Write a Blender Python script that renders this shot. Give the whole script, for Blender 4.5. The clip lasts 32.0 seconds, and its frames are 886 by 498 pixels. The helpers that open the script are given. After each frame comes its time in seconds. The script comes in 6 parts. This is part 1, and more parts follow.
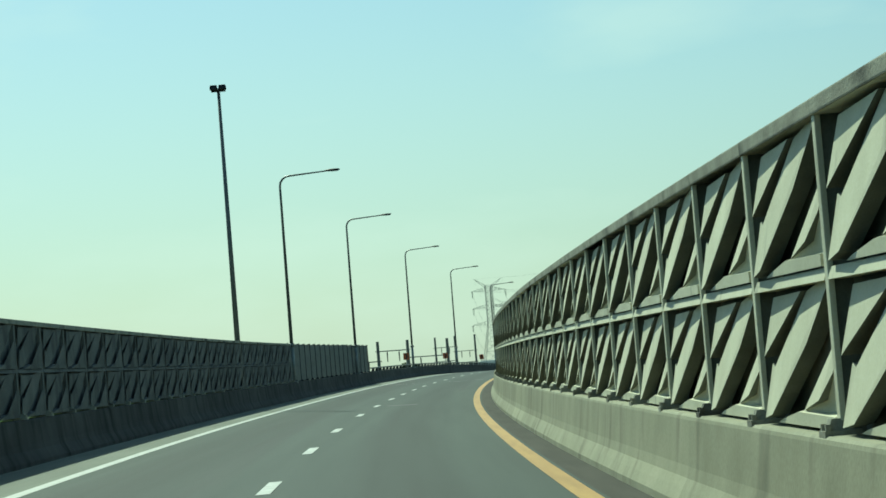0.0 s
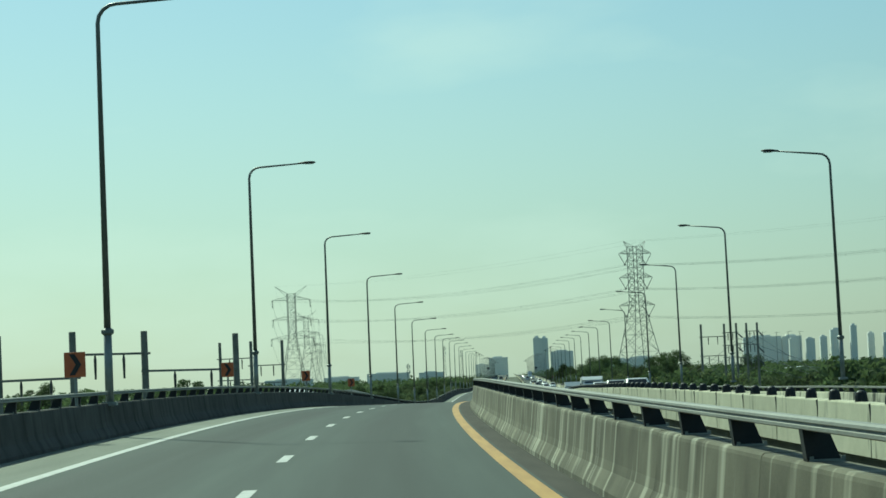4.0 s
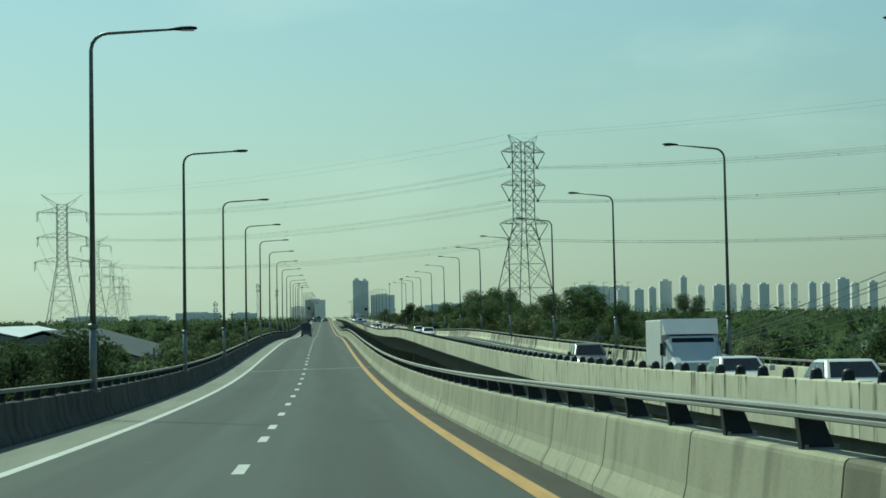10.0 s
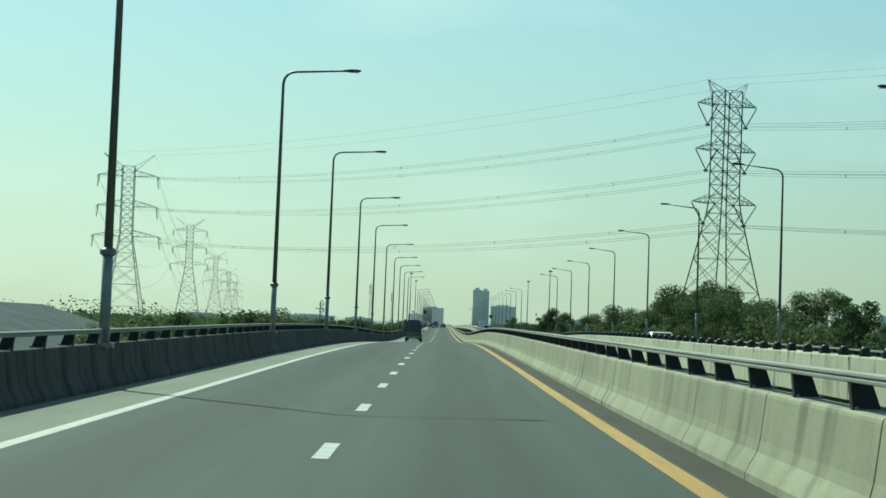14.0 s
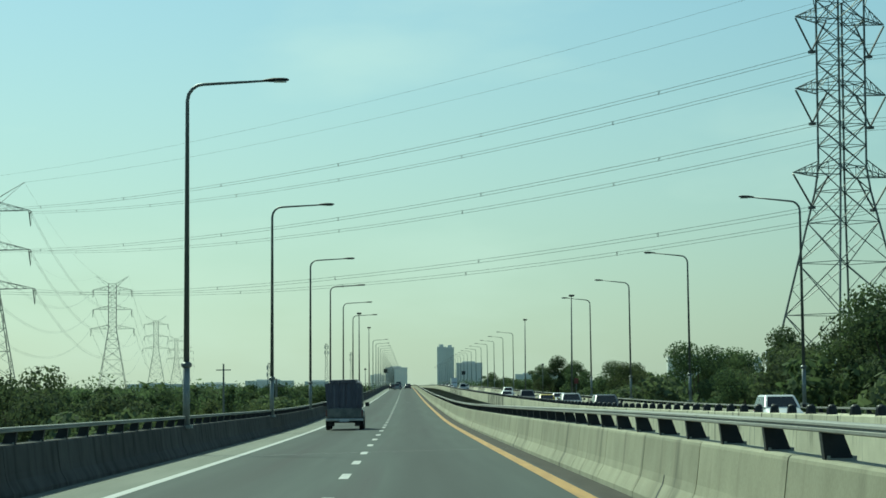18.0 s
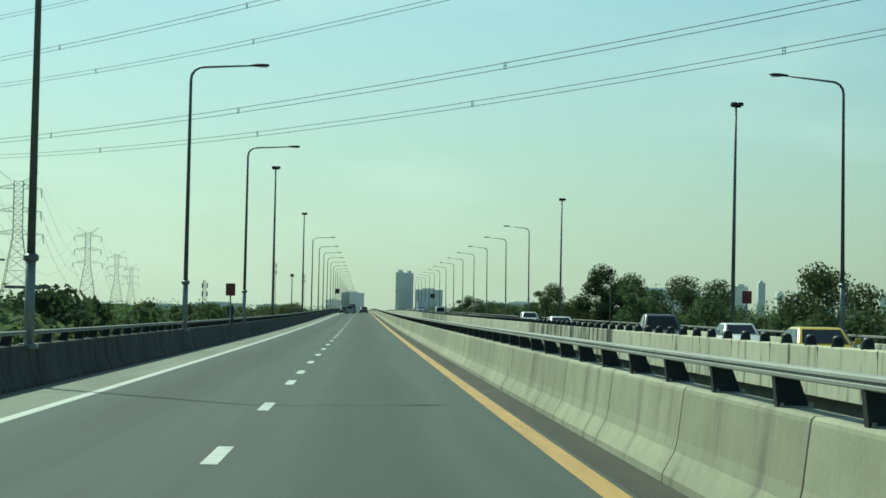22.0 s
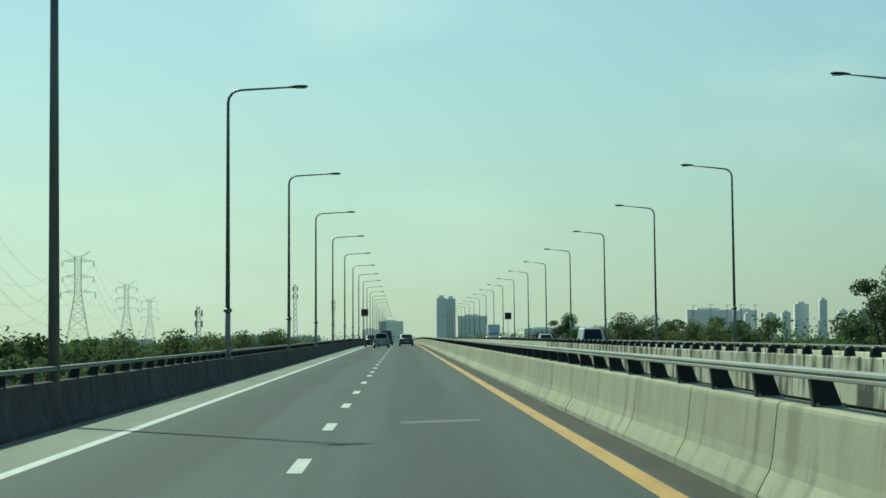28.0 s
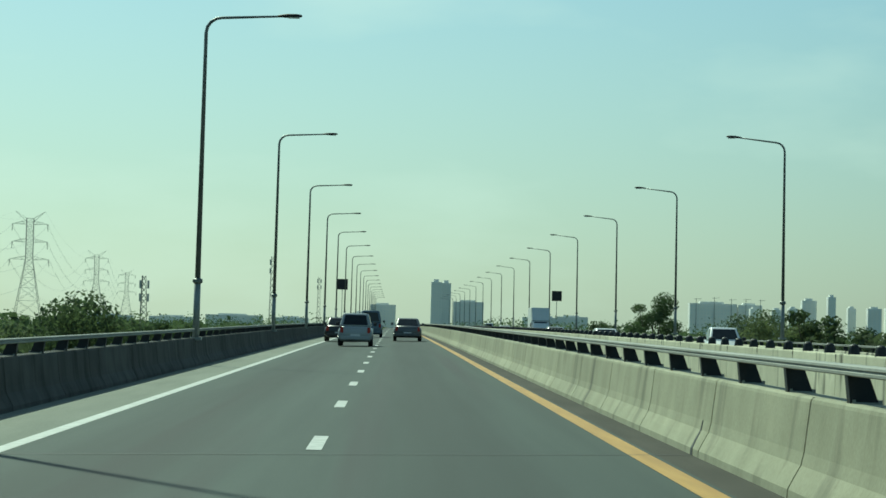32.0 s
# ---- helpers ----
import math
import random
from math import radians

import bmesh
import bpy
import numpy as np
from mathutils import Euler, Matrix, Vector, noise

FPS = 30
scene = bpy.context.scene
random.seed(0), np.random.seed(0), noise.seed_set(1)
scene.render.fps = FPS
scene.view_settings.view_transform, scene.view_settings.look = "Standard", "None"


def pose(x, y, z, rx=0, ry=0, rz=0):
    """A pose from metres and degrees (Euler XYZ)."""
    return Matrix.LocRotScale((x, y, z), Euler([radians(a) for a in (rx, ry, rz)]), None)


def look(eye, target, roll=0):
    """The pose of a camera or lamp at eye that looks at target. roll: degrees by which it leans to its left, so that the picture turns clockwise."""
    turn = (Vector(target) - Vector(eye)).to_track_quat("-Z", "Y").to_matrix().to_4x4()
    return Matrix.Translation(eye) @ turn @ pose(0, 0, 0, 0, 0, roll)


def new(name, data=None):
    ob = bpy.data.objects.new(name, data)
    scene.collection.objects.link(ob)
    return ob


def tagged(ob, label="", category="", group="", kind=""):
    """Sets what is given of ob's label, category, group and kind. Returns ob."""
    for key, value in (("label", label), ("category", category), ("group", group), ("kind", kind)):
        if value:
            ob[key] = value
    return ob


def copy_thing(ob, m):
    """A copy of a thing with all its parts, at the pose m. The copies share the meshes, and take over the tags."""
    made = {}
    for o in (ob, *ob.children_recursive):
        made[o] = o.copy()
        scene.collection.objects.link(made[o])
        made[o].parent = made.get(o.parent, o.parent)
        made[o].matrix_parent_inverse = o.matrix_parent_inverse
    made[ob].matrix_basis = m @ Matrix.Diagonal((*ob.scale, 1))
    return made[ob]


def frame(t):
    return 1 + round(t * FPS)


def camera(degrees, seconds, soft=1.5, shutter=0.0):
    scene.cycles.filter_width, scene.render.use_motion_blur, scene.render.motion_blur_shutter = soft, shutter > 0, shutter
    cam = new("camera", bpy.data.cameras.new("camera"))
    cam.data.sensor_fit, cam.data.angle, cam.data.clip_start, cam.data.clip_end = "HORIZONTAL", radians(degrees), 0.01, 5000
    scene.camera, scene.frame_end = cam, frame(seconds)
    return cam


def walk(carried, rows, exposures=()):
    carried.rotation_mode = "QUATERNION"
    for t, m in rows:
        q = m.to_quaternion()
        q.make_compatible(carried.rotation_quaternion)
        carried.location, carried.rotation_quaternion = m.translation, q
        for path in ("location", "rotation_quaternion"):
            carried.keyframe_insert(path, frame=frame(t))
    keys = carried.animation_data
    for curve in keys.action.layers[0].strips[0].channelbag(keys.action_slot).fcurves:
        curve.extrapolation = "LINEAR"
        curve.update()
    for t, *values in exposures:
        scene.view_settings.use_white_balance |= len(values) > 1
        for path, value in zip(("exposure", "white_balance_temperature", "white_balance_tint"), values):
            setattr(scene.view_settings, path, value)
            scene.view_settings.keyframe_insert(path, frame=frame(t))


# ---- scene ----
# camera and its drive: seconds, place, then degrees of turn to the right, pitch and roll
ROWS = [
    (0, 20.828, 1.275, 3.582, -6.454, 2.877, -4.625),
    (0.5, 18.230, 17.937, 3.638, -6.145, 3.491, -4.900),
    (1, 15.885, 34.567, 3.688, -5.070, 2.797, -3.559),
    (1.5, 13.803, 51.052, 3.718, -4.200, 2.343, -3.410),
    (2, 11.870, 67.485, 3.762, -3.071, 2.325, -3.886),
    (2.5, 10.136, 83.701, 3.819, -2.842, 2.371, -2.943),
    (3, 8.600, 99.943, 3.886, -2.442, 3.002, -3.555),
    (3.4, 7.503, 113.252, 3.955, -2.150, 2.915, -2.637),
    (4, 5.992, 133.230, 4.056, -1.500, 3.081, -2.490),
    (4.5, 4.910, 149.952, 4.134, -0.696, 3.290, -2.412),
    (5, 3.968, 166.798, 4.207, 0.123, 3.495, -2.360),
    (5.6, 3.027, 187.170, 4.283, 0.839, 3.653, -2.319),
    (6, 2.477, 200.846, 4.304, 1.912, 3.465, -2.664),
    (6.5, 1.950, 217.577, 4.262, 2.694, 3.859, -3.253),
    (7, 1.696, 234.401, 4.185, 3.282, 3.688, -4.120),
    (7.5, 1.478, 251.498, 4.068, 3.516, 3.580, -4.355),
    (8, 1.334, 268.682, 3.888, 3.674, 3.347, -4.444),
    (8.5, 1.281, 285.762, 3.650, 3.793, 3.267, -4.076),
    (9, 1.247, 302.871, 3.374, 4.537, 2.393, -3.906),
    (9.5, 1.224, 319.782, 3.095, 3.233, 2.919, -2.662),
    (10, 1.199, 336.722, 2.789, 2.949, 1.602, -0.859),
    (10.5, 1.215, 354.668, 2.405, 2.358, 1.008, -0.478),
    (11, 1.225, 372.727, 2.022, 2.097, 0.960, 0.432),
    (11.5, 1.259, 389.982, 1.746, 1.560, 0.892, 2.015),
    (12, 1.291, 407.352, 1.521, 1.752, 0.937, 1.321),
    (12.5, 1.264, 425.652, 1.314, 1.658, 0.761, 1.265),
    (13, 1.269, 443.898, 1.169, 1.691, 0.457, 2.051),
    (13.5, 1.211, 462.054, 1.106, 1.042, 1.179, 2.269),
    (14, 1.155, 480.153, 1.117, -0.033, 1.895, 2.233),
    (14.4, 1.150, 493.998, 1.149, 0.057, 2.113, 2.107),
    (15, 1.087, 514.823, 1.201, 0.088, 2.347, 1.564),
    (15.5, 1.045, 532.231, 1.254, 0.120, 2.624, 0.865),
    (16, 1.004, 549.691, 1.310, 0.148, 2.884, 0.237),
    (16.5, 1.025, 567.216, 1.352, 0.166, 3.043, -0.047),
    (17, 1.001, 584.820, 1.385, 0.165, 2.967, 1.605),
    (17.5, 1.029, 602.932, 1.402, 0.473, 3.268, -0.217),
    (18, 1.071, 621.124, 1.373, 0.944, 3.358, -0.366),
    (18.5, 1.131, 639.212, 1.333, 2.235, 2.604, 0.236),
    (19, 1.204, 657.188, 1.266, 2.883, 2.138, 0.508),
    (19.5, 1.258, 675.910, 1.125, 2.104, 2.162, 0.561),
    (20, 1.326, 694.520, 0.986, 2.620, 0.572, 1.018),
    (20.5, 1.379, 712.242, 0.890, 2.581, 0.669, 0.770),
    (21, 1.404, 729.831, 0.806, 2.152, 1.051, 0.246),
    (21.5, 1.394, 747.047, 0.744, 2.290, 0.933, 1.231),
    (22, 1.409, 764.130, 0.713, 1.954, 1.606, 1.165),
    (22.5, 1.389, 781.593, 0.698, 2.005, 2.047, 0.375),
    (23, 1.365, 799.097, 0.694, 2.192, 2.377, -0.137),
    (23.5, 1.357, 816.303, 0.683, 1.153, 2.690, 0.520),
    (24, 1.348, 833.550, 0.685, 1.406, 2.590, -0.221),
    (24.5, 1.358, 851.314, 0.727, 1.175, 3.131, -0.752),
    (25, 1.354, 869.139, 0.764, 0.893, 3.222, -1.604),
    (25.5, 1.286, 886.589, 0.791, 0.556, 3.258, -1.153),
    (26, 1.254, 904.100, 0.828, 0.461, 3.083, -0.802),
    (26.5, 1.223, 921.637, 0.870, 0.341, 2.803, -0.310),
    (27, 1.192, 939.167, 0.914, 0.249, 2.520, 0.151),
    (27.5, 1.161, 956.689, 0.963, 0.239, 2.339, 0.415),
    (28, 1.139, 974.201, 1.028, 1.037, 2.283, -0.314),
    (28.5, 1.063, 991.392, 1.071, 1.217, 2.298, -0.186),
    (29, 0.982, 1008.599, 1.111, 1.341, 1.854, 0.443),
    (29.5, 0.918, 1026.135, 1.160, 0.971, 1.913, 1.082),
    (30, 0.905, 1043.685, 1.213, 0.122, 2.546, 1.462),
    (30.5, 0.896, 1060.860, 1.264, -0.064, 2.324, 1.785),
    (31, 0.865, 1078.024, 1.314, 0.498, 2.218, 1.948),
    (31.5, 0.850, 1095.884, 1.382, 1.029, 2.018, 1.470),
    (32, 0.808, 1113.733, 1.448, 1.182, 1.937, 1.565),
]


def aim(x, y, z, right, up, roll):
    a, b = radians(right), radians(up)
    way = Vector((math.sin(a) * math.cos(b), math.cos(a) * math.cos(b), math.sin(b)))
    return look((x, y, z), Vector((x, y, z)) + way * 50, roll)


cam = camera(21.517, 32.0, soft=1.6)
walk(cam, [(r[0], aim(*r[1:])) for r in ROWS], exposures=[(0, 0.0, 6050, -28), (3.5, -0.03, 6050, -28), (5.5, -0.24, 5870, -29), (9, -0.24, 5870, -29), (11, -0.12, 6050, -29), (13, 0.08, 6050, -28), (17, -0.1, 6000, -28), (20, 0.06, 6050, -28), (25, -0.04, 6050, -28), (32, -0.05, 6050, -28)])

# daylight: hazy afternoon sky, the sun ahead and to the left
SUN_UP, SUN_TURN = radians(44), radians(-27)
world = bpy.data.worlds.new("hazy_sky")
scene.world = world
world.use_nodes = True
wn, wl = world.node_tree.nodes, world.node_tree.links
sky = wn.new("ShaderNodeTexSky")
sky.sky_type = "NISHITA"
sky.sun_disc = False
sky.sun_elevation, sky.sun_rotation = SUN_UP, SUN_TURN
sky.air_density, sky.dust_density, sky.ozone_density = 1.0, 0.7, 2.5
wtex = wn.new("ShaderNodeTexCoord")
wmap = wn.new("ShaderNodeMapping")
wmap.inputs["Scale"].default_value = (3.0, 3.0, 9.0)
wnoise = wn.new("ShaderNodeTexNoise")
wnoise.inputs["Scale"].default_value = 2.2
wnoise.inputs["Detail"].default_value = 5
wramp = wn.new("ShaderNodeValToRGB")
wramp.color_ramp.elements[0].position, wramp.color_ramp.elements[1].position = 0.52, 0.75
wramp.color_ramp.elements[0].color = (0, 0, 0, 1)
wramp.color_ramp.elements[1].color = (0.32, 0.32, 0.32, 1)
# haze: the sky whitens towards the horizon
wsep = wn.new("ShaderNodeSeparateXYZ")
whaze = wn.new("ShaderNodeMapRange")
whaze.interpolation_type = "SMOOTHSTEP"
whaze.inputs["From Min"].default_value, whaze.inputs["From Max"].default_value = -0.02, 0.24
whaze.inputs["To Min"].default_value, whaze.inputs["To Max"].default_value = 0.62, 0.0
wpale = wn.new("ShaderNodeMix")
wpale.data_type = "RGBA"
wsun = wn.new("ShaderNodeVectorMath")
wsun.operation = "DOT_PRODUCT"
wsun.inputs[1].default_value = (math.sin(SUN_TURN), math.cos(SUN_TURN), 0)
wglow = wn.new("ShaderNodeMapRange")
wglow.interpolation_type = "SMOOTHSTEP"
wglow.inputs["From Min"].default_value, wglow.inputs["From Max"].default_value = 0.55, 1.0
whue = wn.new("ShaderNodeMix")
whue.data_type = "RGBA"
whue.inputs["A"].default_value, whue.inputs["B"].default_value = (1.5, 1.8, 2.0, 1), (5.5, 6.25, 6.05, 1)
wmix = wn.new("ShaderNodeMix")
wmix.data_type = "RGBA"
wmix.inputs["B"].default_value = (8.6, 9.0, 8.7, 1)
wl.new(wtex.outputs["Generated"], wmap.inputs["Vector"])
wl.new(wmap.outputs["Vector"], wnoise.inputs["Vector"])
wl.new(wnoise.outputs["Fac"], wramp.inputs["Fac"])
wl.new(wramp.outputs["Color"], wmix.inputs["Factor"])
wl.new(wtex.outputs["Generated"], wsep.inputs["Vector"])
wl.new(wsep.outputs["Z"], whaze.inputs["Value"])
wl.new(wtex.outputs["Generated"], wsun.inputs[0])
wl.new(wsun.outputs["Value"], wglow.inputs["Value"])
wl.new(wglow.outputs["Result"], whue.inputs["Factor"])
wl.new(whue.outputs["Result"], wpale.inputs["B"])
wl.new(whaze.outputs["Result"], wpale.inputs["Factor"])
wl.new(sky.outputs["Color"], wpale.inputs["A"])
wl.new(wpale.outputs["Result"], wmix.inputs["A"])
wl.new(wmix.outputs["Result"], wn["Background"].inputs["Color"])
wn["Background"].inputs["Strength"].default_value = 0.1
sun = new("sun", bpy.data.lights.new("sun", "SUN"))
sun.data.energy, sun.data.angle, sun.data.color = 4.8, radians(1.0), (1.0, 0.93, 0.82)
sun.matrix_world = look(Vector((math.sin(SUN_TURN) * math.cos(SUN_UP), math.cos(SUN_TURN) * math.cos(SUN_UP), math.sin(SUN_UP))) * 100, (0, 0, 0))


# ---- materials ----
def surface(name, dark, light, scale=3.0, rough=0.8, metal=0.0, bump=0.0, stretch=(1, 1, 1), coord="Object", spread=0.0, fine=40.0, streak=None, spec=0.5):
    """A weathered surface: two colours mixed by a coarse noise, a fine grain, an optional run of streaks (colour, scale, amount) and a shift from piece to piece."""
    m = bpy.data.materials.new(name)
    m.use_nodes = True
    n, l = m.node_tree.nodes, m.node_tree.links
    b = n["Principled BSDF"]
    tc, mp = n.new("ShaderNodeTexCoord"), n.new("ShaderNodeMapping")
    mp.inputs["Scale"].default_value = stretch
    l.new(tc.outputs[coord], mp.inputs["Vector"])
    info = n.new("ShaderNodeObjectInfo")
    shift = n.new("ShaderNodeVectorMath")
    shift.operation = "MULTIPLY_ADD"
    shift.inputs[1].default_value = (37, 53, 71)
    l.new(info.outputs["Random"], shift.inputs[0])
    l.new(mp.outputs["Vector"], shift.inputs[2])
    big, small = n.new("ShaderNodeTexNoise"), n.new("ShaderNodeTexNoise")
    big.inputs["Scale"].default_value, big.inputs["Detail"].default_value = scale, 6
    small.inputs["Scale"].default_value, small.inputs["Detail"].default_value = fine, 3
    for t in (big, small):
        l.new(shift.outputs[0], t.inputs["Vector"])
    ramp = n.new("ShaderNodeValToRGB")
    ramp.color_ramp.elements[0].position, ramp.color_ramp.elements[1].position = 0.3, 0.7
    ramp.color_ramp.elements[0].color, ramp.color_ramp.elements[1].color = (*dark, 1), (*light, 1)
    l.new(big.outputs["Fac"], ramp.inputs["Fac"])
    grain = n.new("ShaderNodeMix")
    grain.data_type, grain.blend_type = "RGBA", "OVERLAY"
    grain.inputs["Factor"].default_value = 0.22
    l.new(ramp.outputs["Color"], grain.inputs["A"])
    l.new(small.outputs["Fac"], grain.inputs["B"])
    out = grain.outputs["Result"]
    if streak:
        colour, (sx, sy, sz), lo, hi = streak
        mp2, st, r2 = n.new("ShaderNodeMapping"), n.new("ShaderNodeTexNoise"), n.new("ShaderNodeValToRGB")
        mp2.inputs["Scale"].default_value = (sx, sy, sz)
        l.new(tc.outputs[coord], mp2.inputs["Vector"])
        sh2 = n.new("ShaderNodeVectorMath")
        sh2.operation = "MULTIPLY_ADD"
        sh2.inputs[1].default_value = (91, 17, 43)
        l.new(info.outputs["Random"], sh2.inputs[0])
        l.new(mp2.outputs["Vector"], sh2.inputs[2])
        st.inputs["Scale"].default_value, st.inputs["Detail"].default_value = 1.0, 4
        l.new(sh2.outputs[0], st.inputs["Vector"])
        r2.color_ramp.elements[0].position, r2.color_ramp.elements[1].position = lo, hi
        l.new(st.outputs["Fac"], r2.inputs["Fac"])
        mx = n.new("ShaderNodeMix")
        mx.data_type = "RGBA"
        mx.inputs["B"].default_value = (*colour, 1)
        l.new(r2.outputs["Color"], mx.inputs["Factor"])
        l.new(out, mx.inputs["A"])
        out = mx.outputs["Result"]
    if spread:
        hs, mr = n.new("ShaderNodeHueSaturation"), n.new("ShaderNodeMapRange")
        mr.inputs["To Min"].default_value, mr.inputs["To Max"].default_value = 1 - spread, 1 + spread
        l.new(info.outputs["Random"], mr.inputs["Value"])
        l.new(mr.outputs["Result"], hs.inputs["Value"])
        l.new(out, hs.inputs["Color"])
        out = hs.outputs["Color"]
    l.new(out, b.inputs["Base Color"])
    b.inputs["Roughness"].default_value, b.inputs["Metallic"].default_value = rough, metal
    b.inputs["Specular IOR Level"].default_value = spec
    if bump:
        bp = n.new("ShaderNodeBump")
        bp.inputs["Strength"].default_value, bp.inputs["Distance"].default_value = bump, 0.02
        l.new(small.outputs["Fac"], bp.inputs["Height"])
        l.new(bp.outputs["Normal"], b.inputs["Normal"])
    return m


ASPHALT = surface("asphalt", (0.0255, 0.0365, 0.0310), (0.0380, 0.0525, 0.0450), scale=1.0, rough=0.78, bump=0.25, stretch=(2.2, 0.05, 1), coord="UV", fine=90, streak=((0.025, 0.027, 0.026), (0.9, 0.012, 1), 0.56, 0.72), spec=0.25)


def lane_wear(m):
    """Oil drip bands along the middle of each lane and paler wheel tracks beside them."""
    n, l = m.node_tree.nodes, m.node_tree.links
    b = n["Principled BSDF"]
    src = b.inputs["Base Color"].links[0].from_socket
    tc, sep = n.new("ShaderNodeTexCoord"), n.new("ShaderNodeSeparateXYZ")
    wob, mp = n.new("ShaderNodeTexNoise"), n.new("ShaderNodeMapping")
    mp.inputs["Scale"].default_value = (0.35, 0.02, 1)
    wob.inputs["Scale"].default_value, wob.inputs["Detail"].default_value = 1.0, 4
    l.new(tc.outputs["UV"], mp.inputs["Vector"])
    l.new(mp.outputs["Vector"], wob.inputs["Vector"])
    l.new(tc.outputs["UV"], sep.inputs["Vector"])
    ph = n.new("ShaderNodeMath")
    ph.operation = "MULTIPLY_ADD"
    ph.inputs[1].default_value, ph.inputs[2].default_value = math.tau / 3.45, -0.2
    l.new(sep.outputs["X"], ph.inputs[0])
    bend = n.new("ShaderNodeMath")
    bend.operation = "ADD"
    l.new(ph.outputs[0], bend.inputs[0])
    l.new(wob.outputs["Fac"], bend.inputs[1])
    co = n.new("ShaderNodeMath")
    co.operation = "COSINE"
    l.new(bend.outputs[0], co.inputs[0])
    amount = n.new("ShaderNodeMapRange")
    amount.interpolation_type = "SMOOTHSTEP"
    amount.inputs["From Min"].default_value, amount.inputs["From Max"].default_value = -0.95, 0.35
    amount.inputs["To Min"].default_value, amount.inputs["To Max"].default_value = 0.66, 1.1
    l.new(co.outputs[0], amount.inputs["Value"])
    hs = n.new("ShaderNodeHueSaturation")
    l.new(amount.outputs["Result"], hs.inputs["Value"])
    l.new(src, hs.inputs["Color"])
    l.new(hs.outputs["Color"], b.inputs["Base Color"])


lane_wear(ASPHALT)
SHOULDER = surface("shoulder_concrete", (0.160, 0.172, 0.138), (0.220, 0.232, 0.188), scale=1.0, rough=0.85, bump=0.2, stretch=(1.2, 0.12, 1), coord="UV", fine=60, spec=0.25)
GUTTER = surface("dirty_gutter", (0.036, 0.032, 0.026), (0.060, 0.054, 0.044), scale=1.0, rough=0.9, bump=0.3, stretch=(3, 0.3, 1), coord="UV", fine=60, spec=0.25)
WHITE_LINE = surface("white_road_paint", (0.400, 0.400, 0.368), (0.576, 0.576, 0.544), scale=5.0, rough=0.6, fine=70, spec=0.25)
YELLOW_LINE = surface("yellow_road_paint", (0.360, 0.200, 0.044), (0.480, 0.280, 0.068), scale=1.0, rough=0.6, coord="UV", stretch=(6, 0.4, 1), fine=70, spec=0.25)
CONCRETE = surface("barrier_concrete", (0.290, 0.285, 0.200), (0.374, 0.363, 0.260), scale=1.3, rough=0.85, bump=0.08, fine=30, spread=0.10, streak=((0.120, 0.116, 0.085), (1.6, 1.4, 0.25), 0.56, 0.80), spec=0.25)
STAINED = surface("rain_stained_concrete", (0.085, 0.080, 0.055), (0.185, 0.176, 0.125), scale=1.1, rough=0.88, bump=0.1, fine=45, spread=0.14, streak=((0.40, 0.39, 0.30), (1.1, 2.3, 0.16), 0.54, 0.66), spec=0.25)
DRIPPED = surface("drip_stained_concrete", (0.53, 0.512, 0.37), (0.63, 0.608, 0.45), scale=1.6, rough=0.88, bump=0.1, fine=40, spread=0.10, streak=((0.10, 0.098, 0.072), (1.9, 1.8, 0.45), 0.57, 0.74), spec=0.25)
MOSSY = surface("black_stained_concrete", (0.42, 0.405, 0.30), (0.52, 0.50, 0.375), scale=1.6, rough=0.88, bump=0.1, fine=40, spread=0.12, streak=((0.060, 0.061, 0.047), (1.3, 1.1, 0.50), 0.44, 0.60), spec=0.25)
# barrier concrete with the left barrier's shade in its colour, plus darker streaks
SHADE_CONCRETE = surface("shade_side_concrete", (0.060, 0.060, 0.056), (0.098, 0.097, 0.089), scale=1.4, rough=0.9, bump=0.1, fine=45, spread=0.12, streak=((0.024, 0.024, 0.022), (1.5, 2.0, 0.4), 0.5, 0.75), spec=0.12)
PANEL = surface("panel_concrete", (0.60, 0.58, 0.43), (0.71, 0.69, 0.52), scale=1.8, rough=0.85, bump=0.08, fine=45, spread=0.07, streak=((0.22, 0.215, 0.165), (2.5, 2.5, 0.4), 0.62, 0.82), spec=0.25)
# panel concrete darkened for the left wall's shaded side, with random streaks
SHADE_PANEL = surface("shade_side_panel_concrete", (0.13, 0.132, 0.12), (0.19, 0.19, 0.172), scale=1.2, rough=0.9, bump=0.1, fine=30, spread=0.12, streak=((0.06, 0.06, 0.055), (1.5, 1.5, 0.5), 0.5, 0.75), spec=0.12)
# dark tone that paints in the shade of panel recesses and post webs
RECESS_SHADE = surface("recess_shade_concrete", (0.13, 0.14, 0.115), (0.19, 0.20, 0.165), scale=2.5, rough=0.95, bump=0.1, fine=60, spread=0.1, spec=0.1)
CAP = surface("weathered_cap_concrete", (0.25, 0.245, 0.195), (0.39, 0.38, 0.30), scale=3, rough=0.9, bump=0.3, fine=40, streak=((0.076, 0.076, 0.064), (1.2, 0.5, 2), 0.5, 0.7), spec=0.25)
GIRDER = surface("girder_concrete", (0.22, 0.22, 0.19), (0.32, 0.31, 0.27), scale=0.8, rough=0.9, fine=20)
GREY_METAL = surface("grey_barrier_sheet", (0.340, 0.340, 0.306), (0.399, 0.399, 0.365), scale=2, rough=0.5, metal=0.0, fine=120, spread=0.05)
RAIL_STEEL = surface("dull_rail_steel", (0.225, 0.230, 0.203), (0.306, 0.310, 0.275), scale=1.5, rough=0.7, metal=0.0, fine=30, stretch=(1, 0.3, 1), spec=0.3)
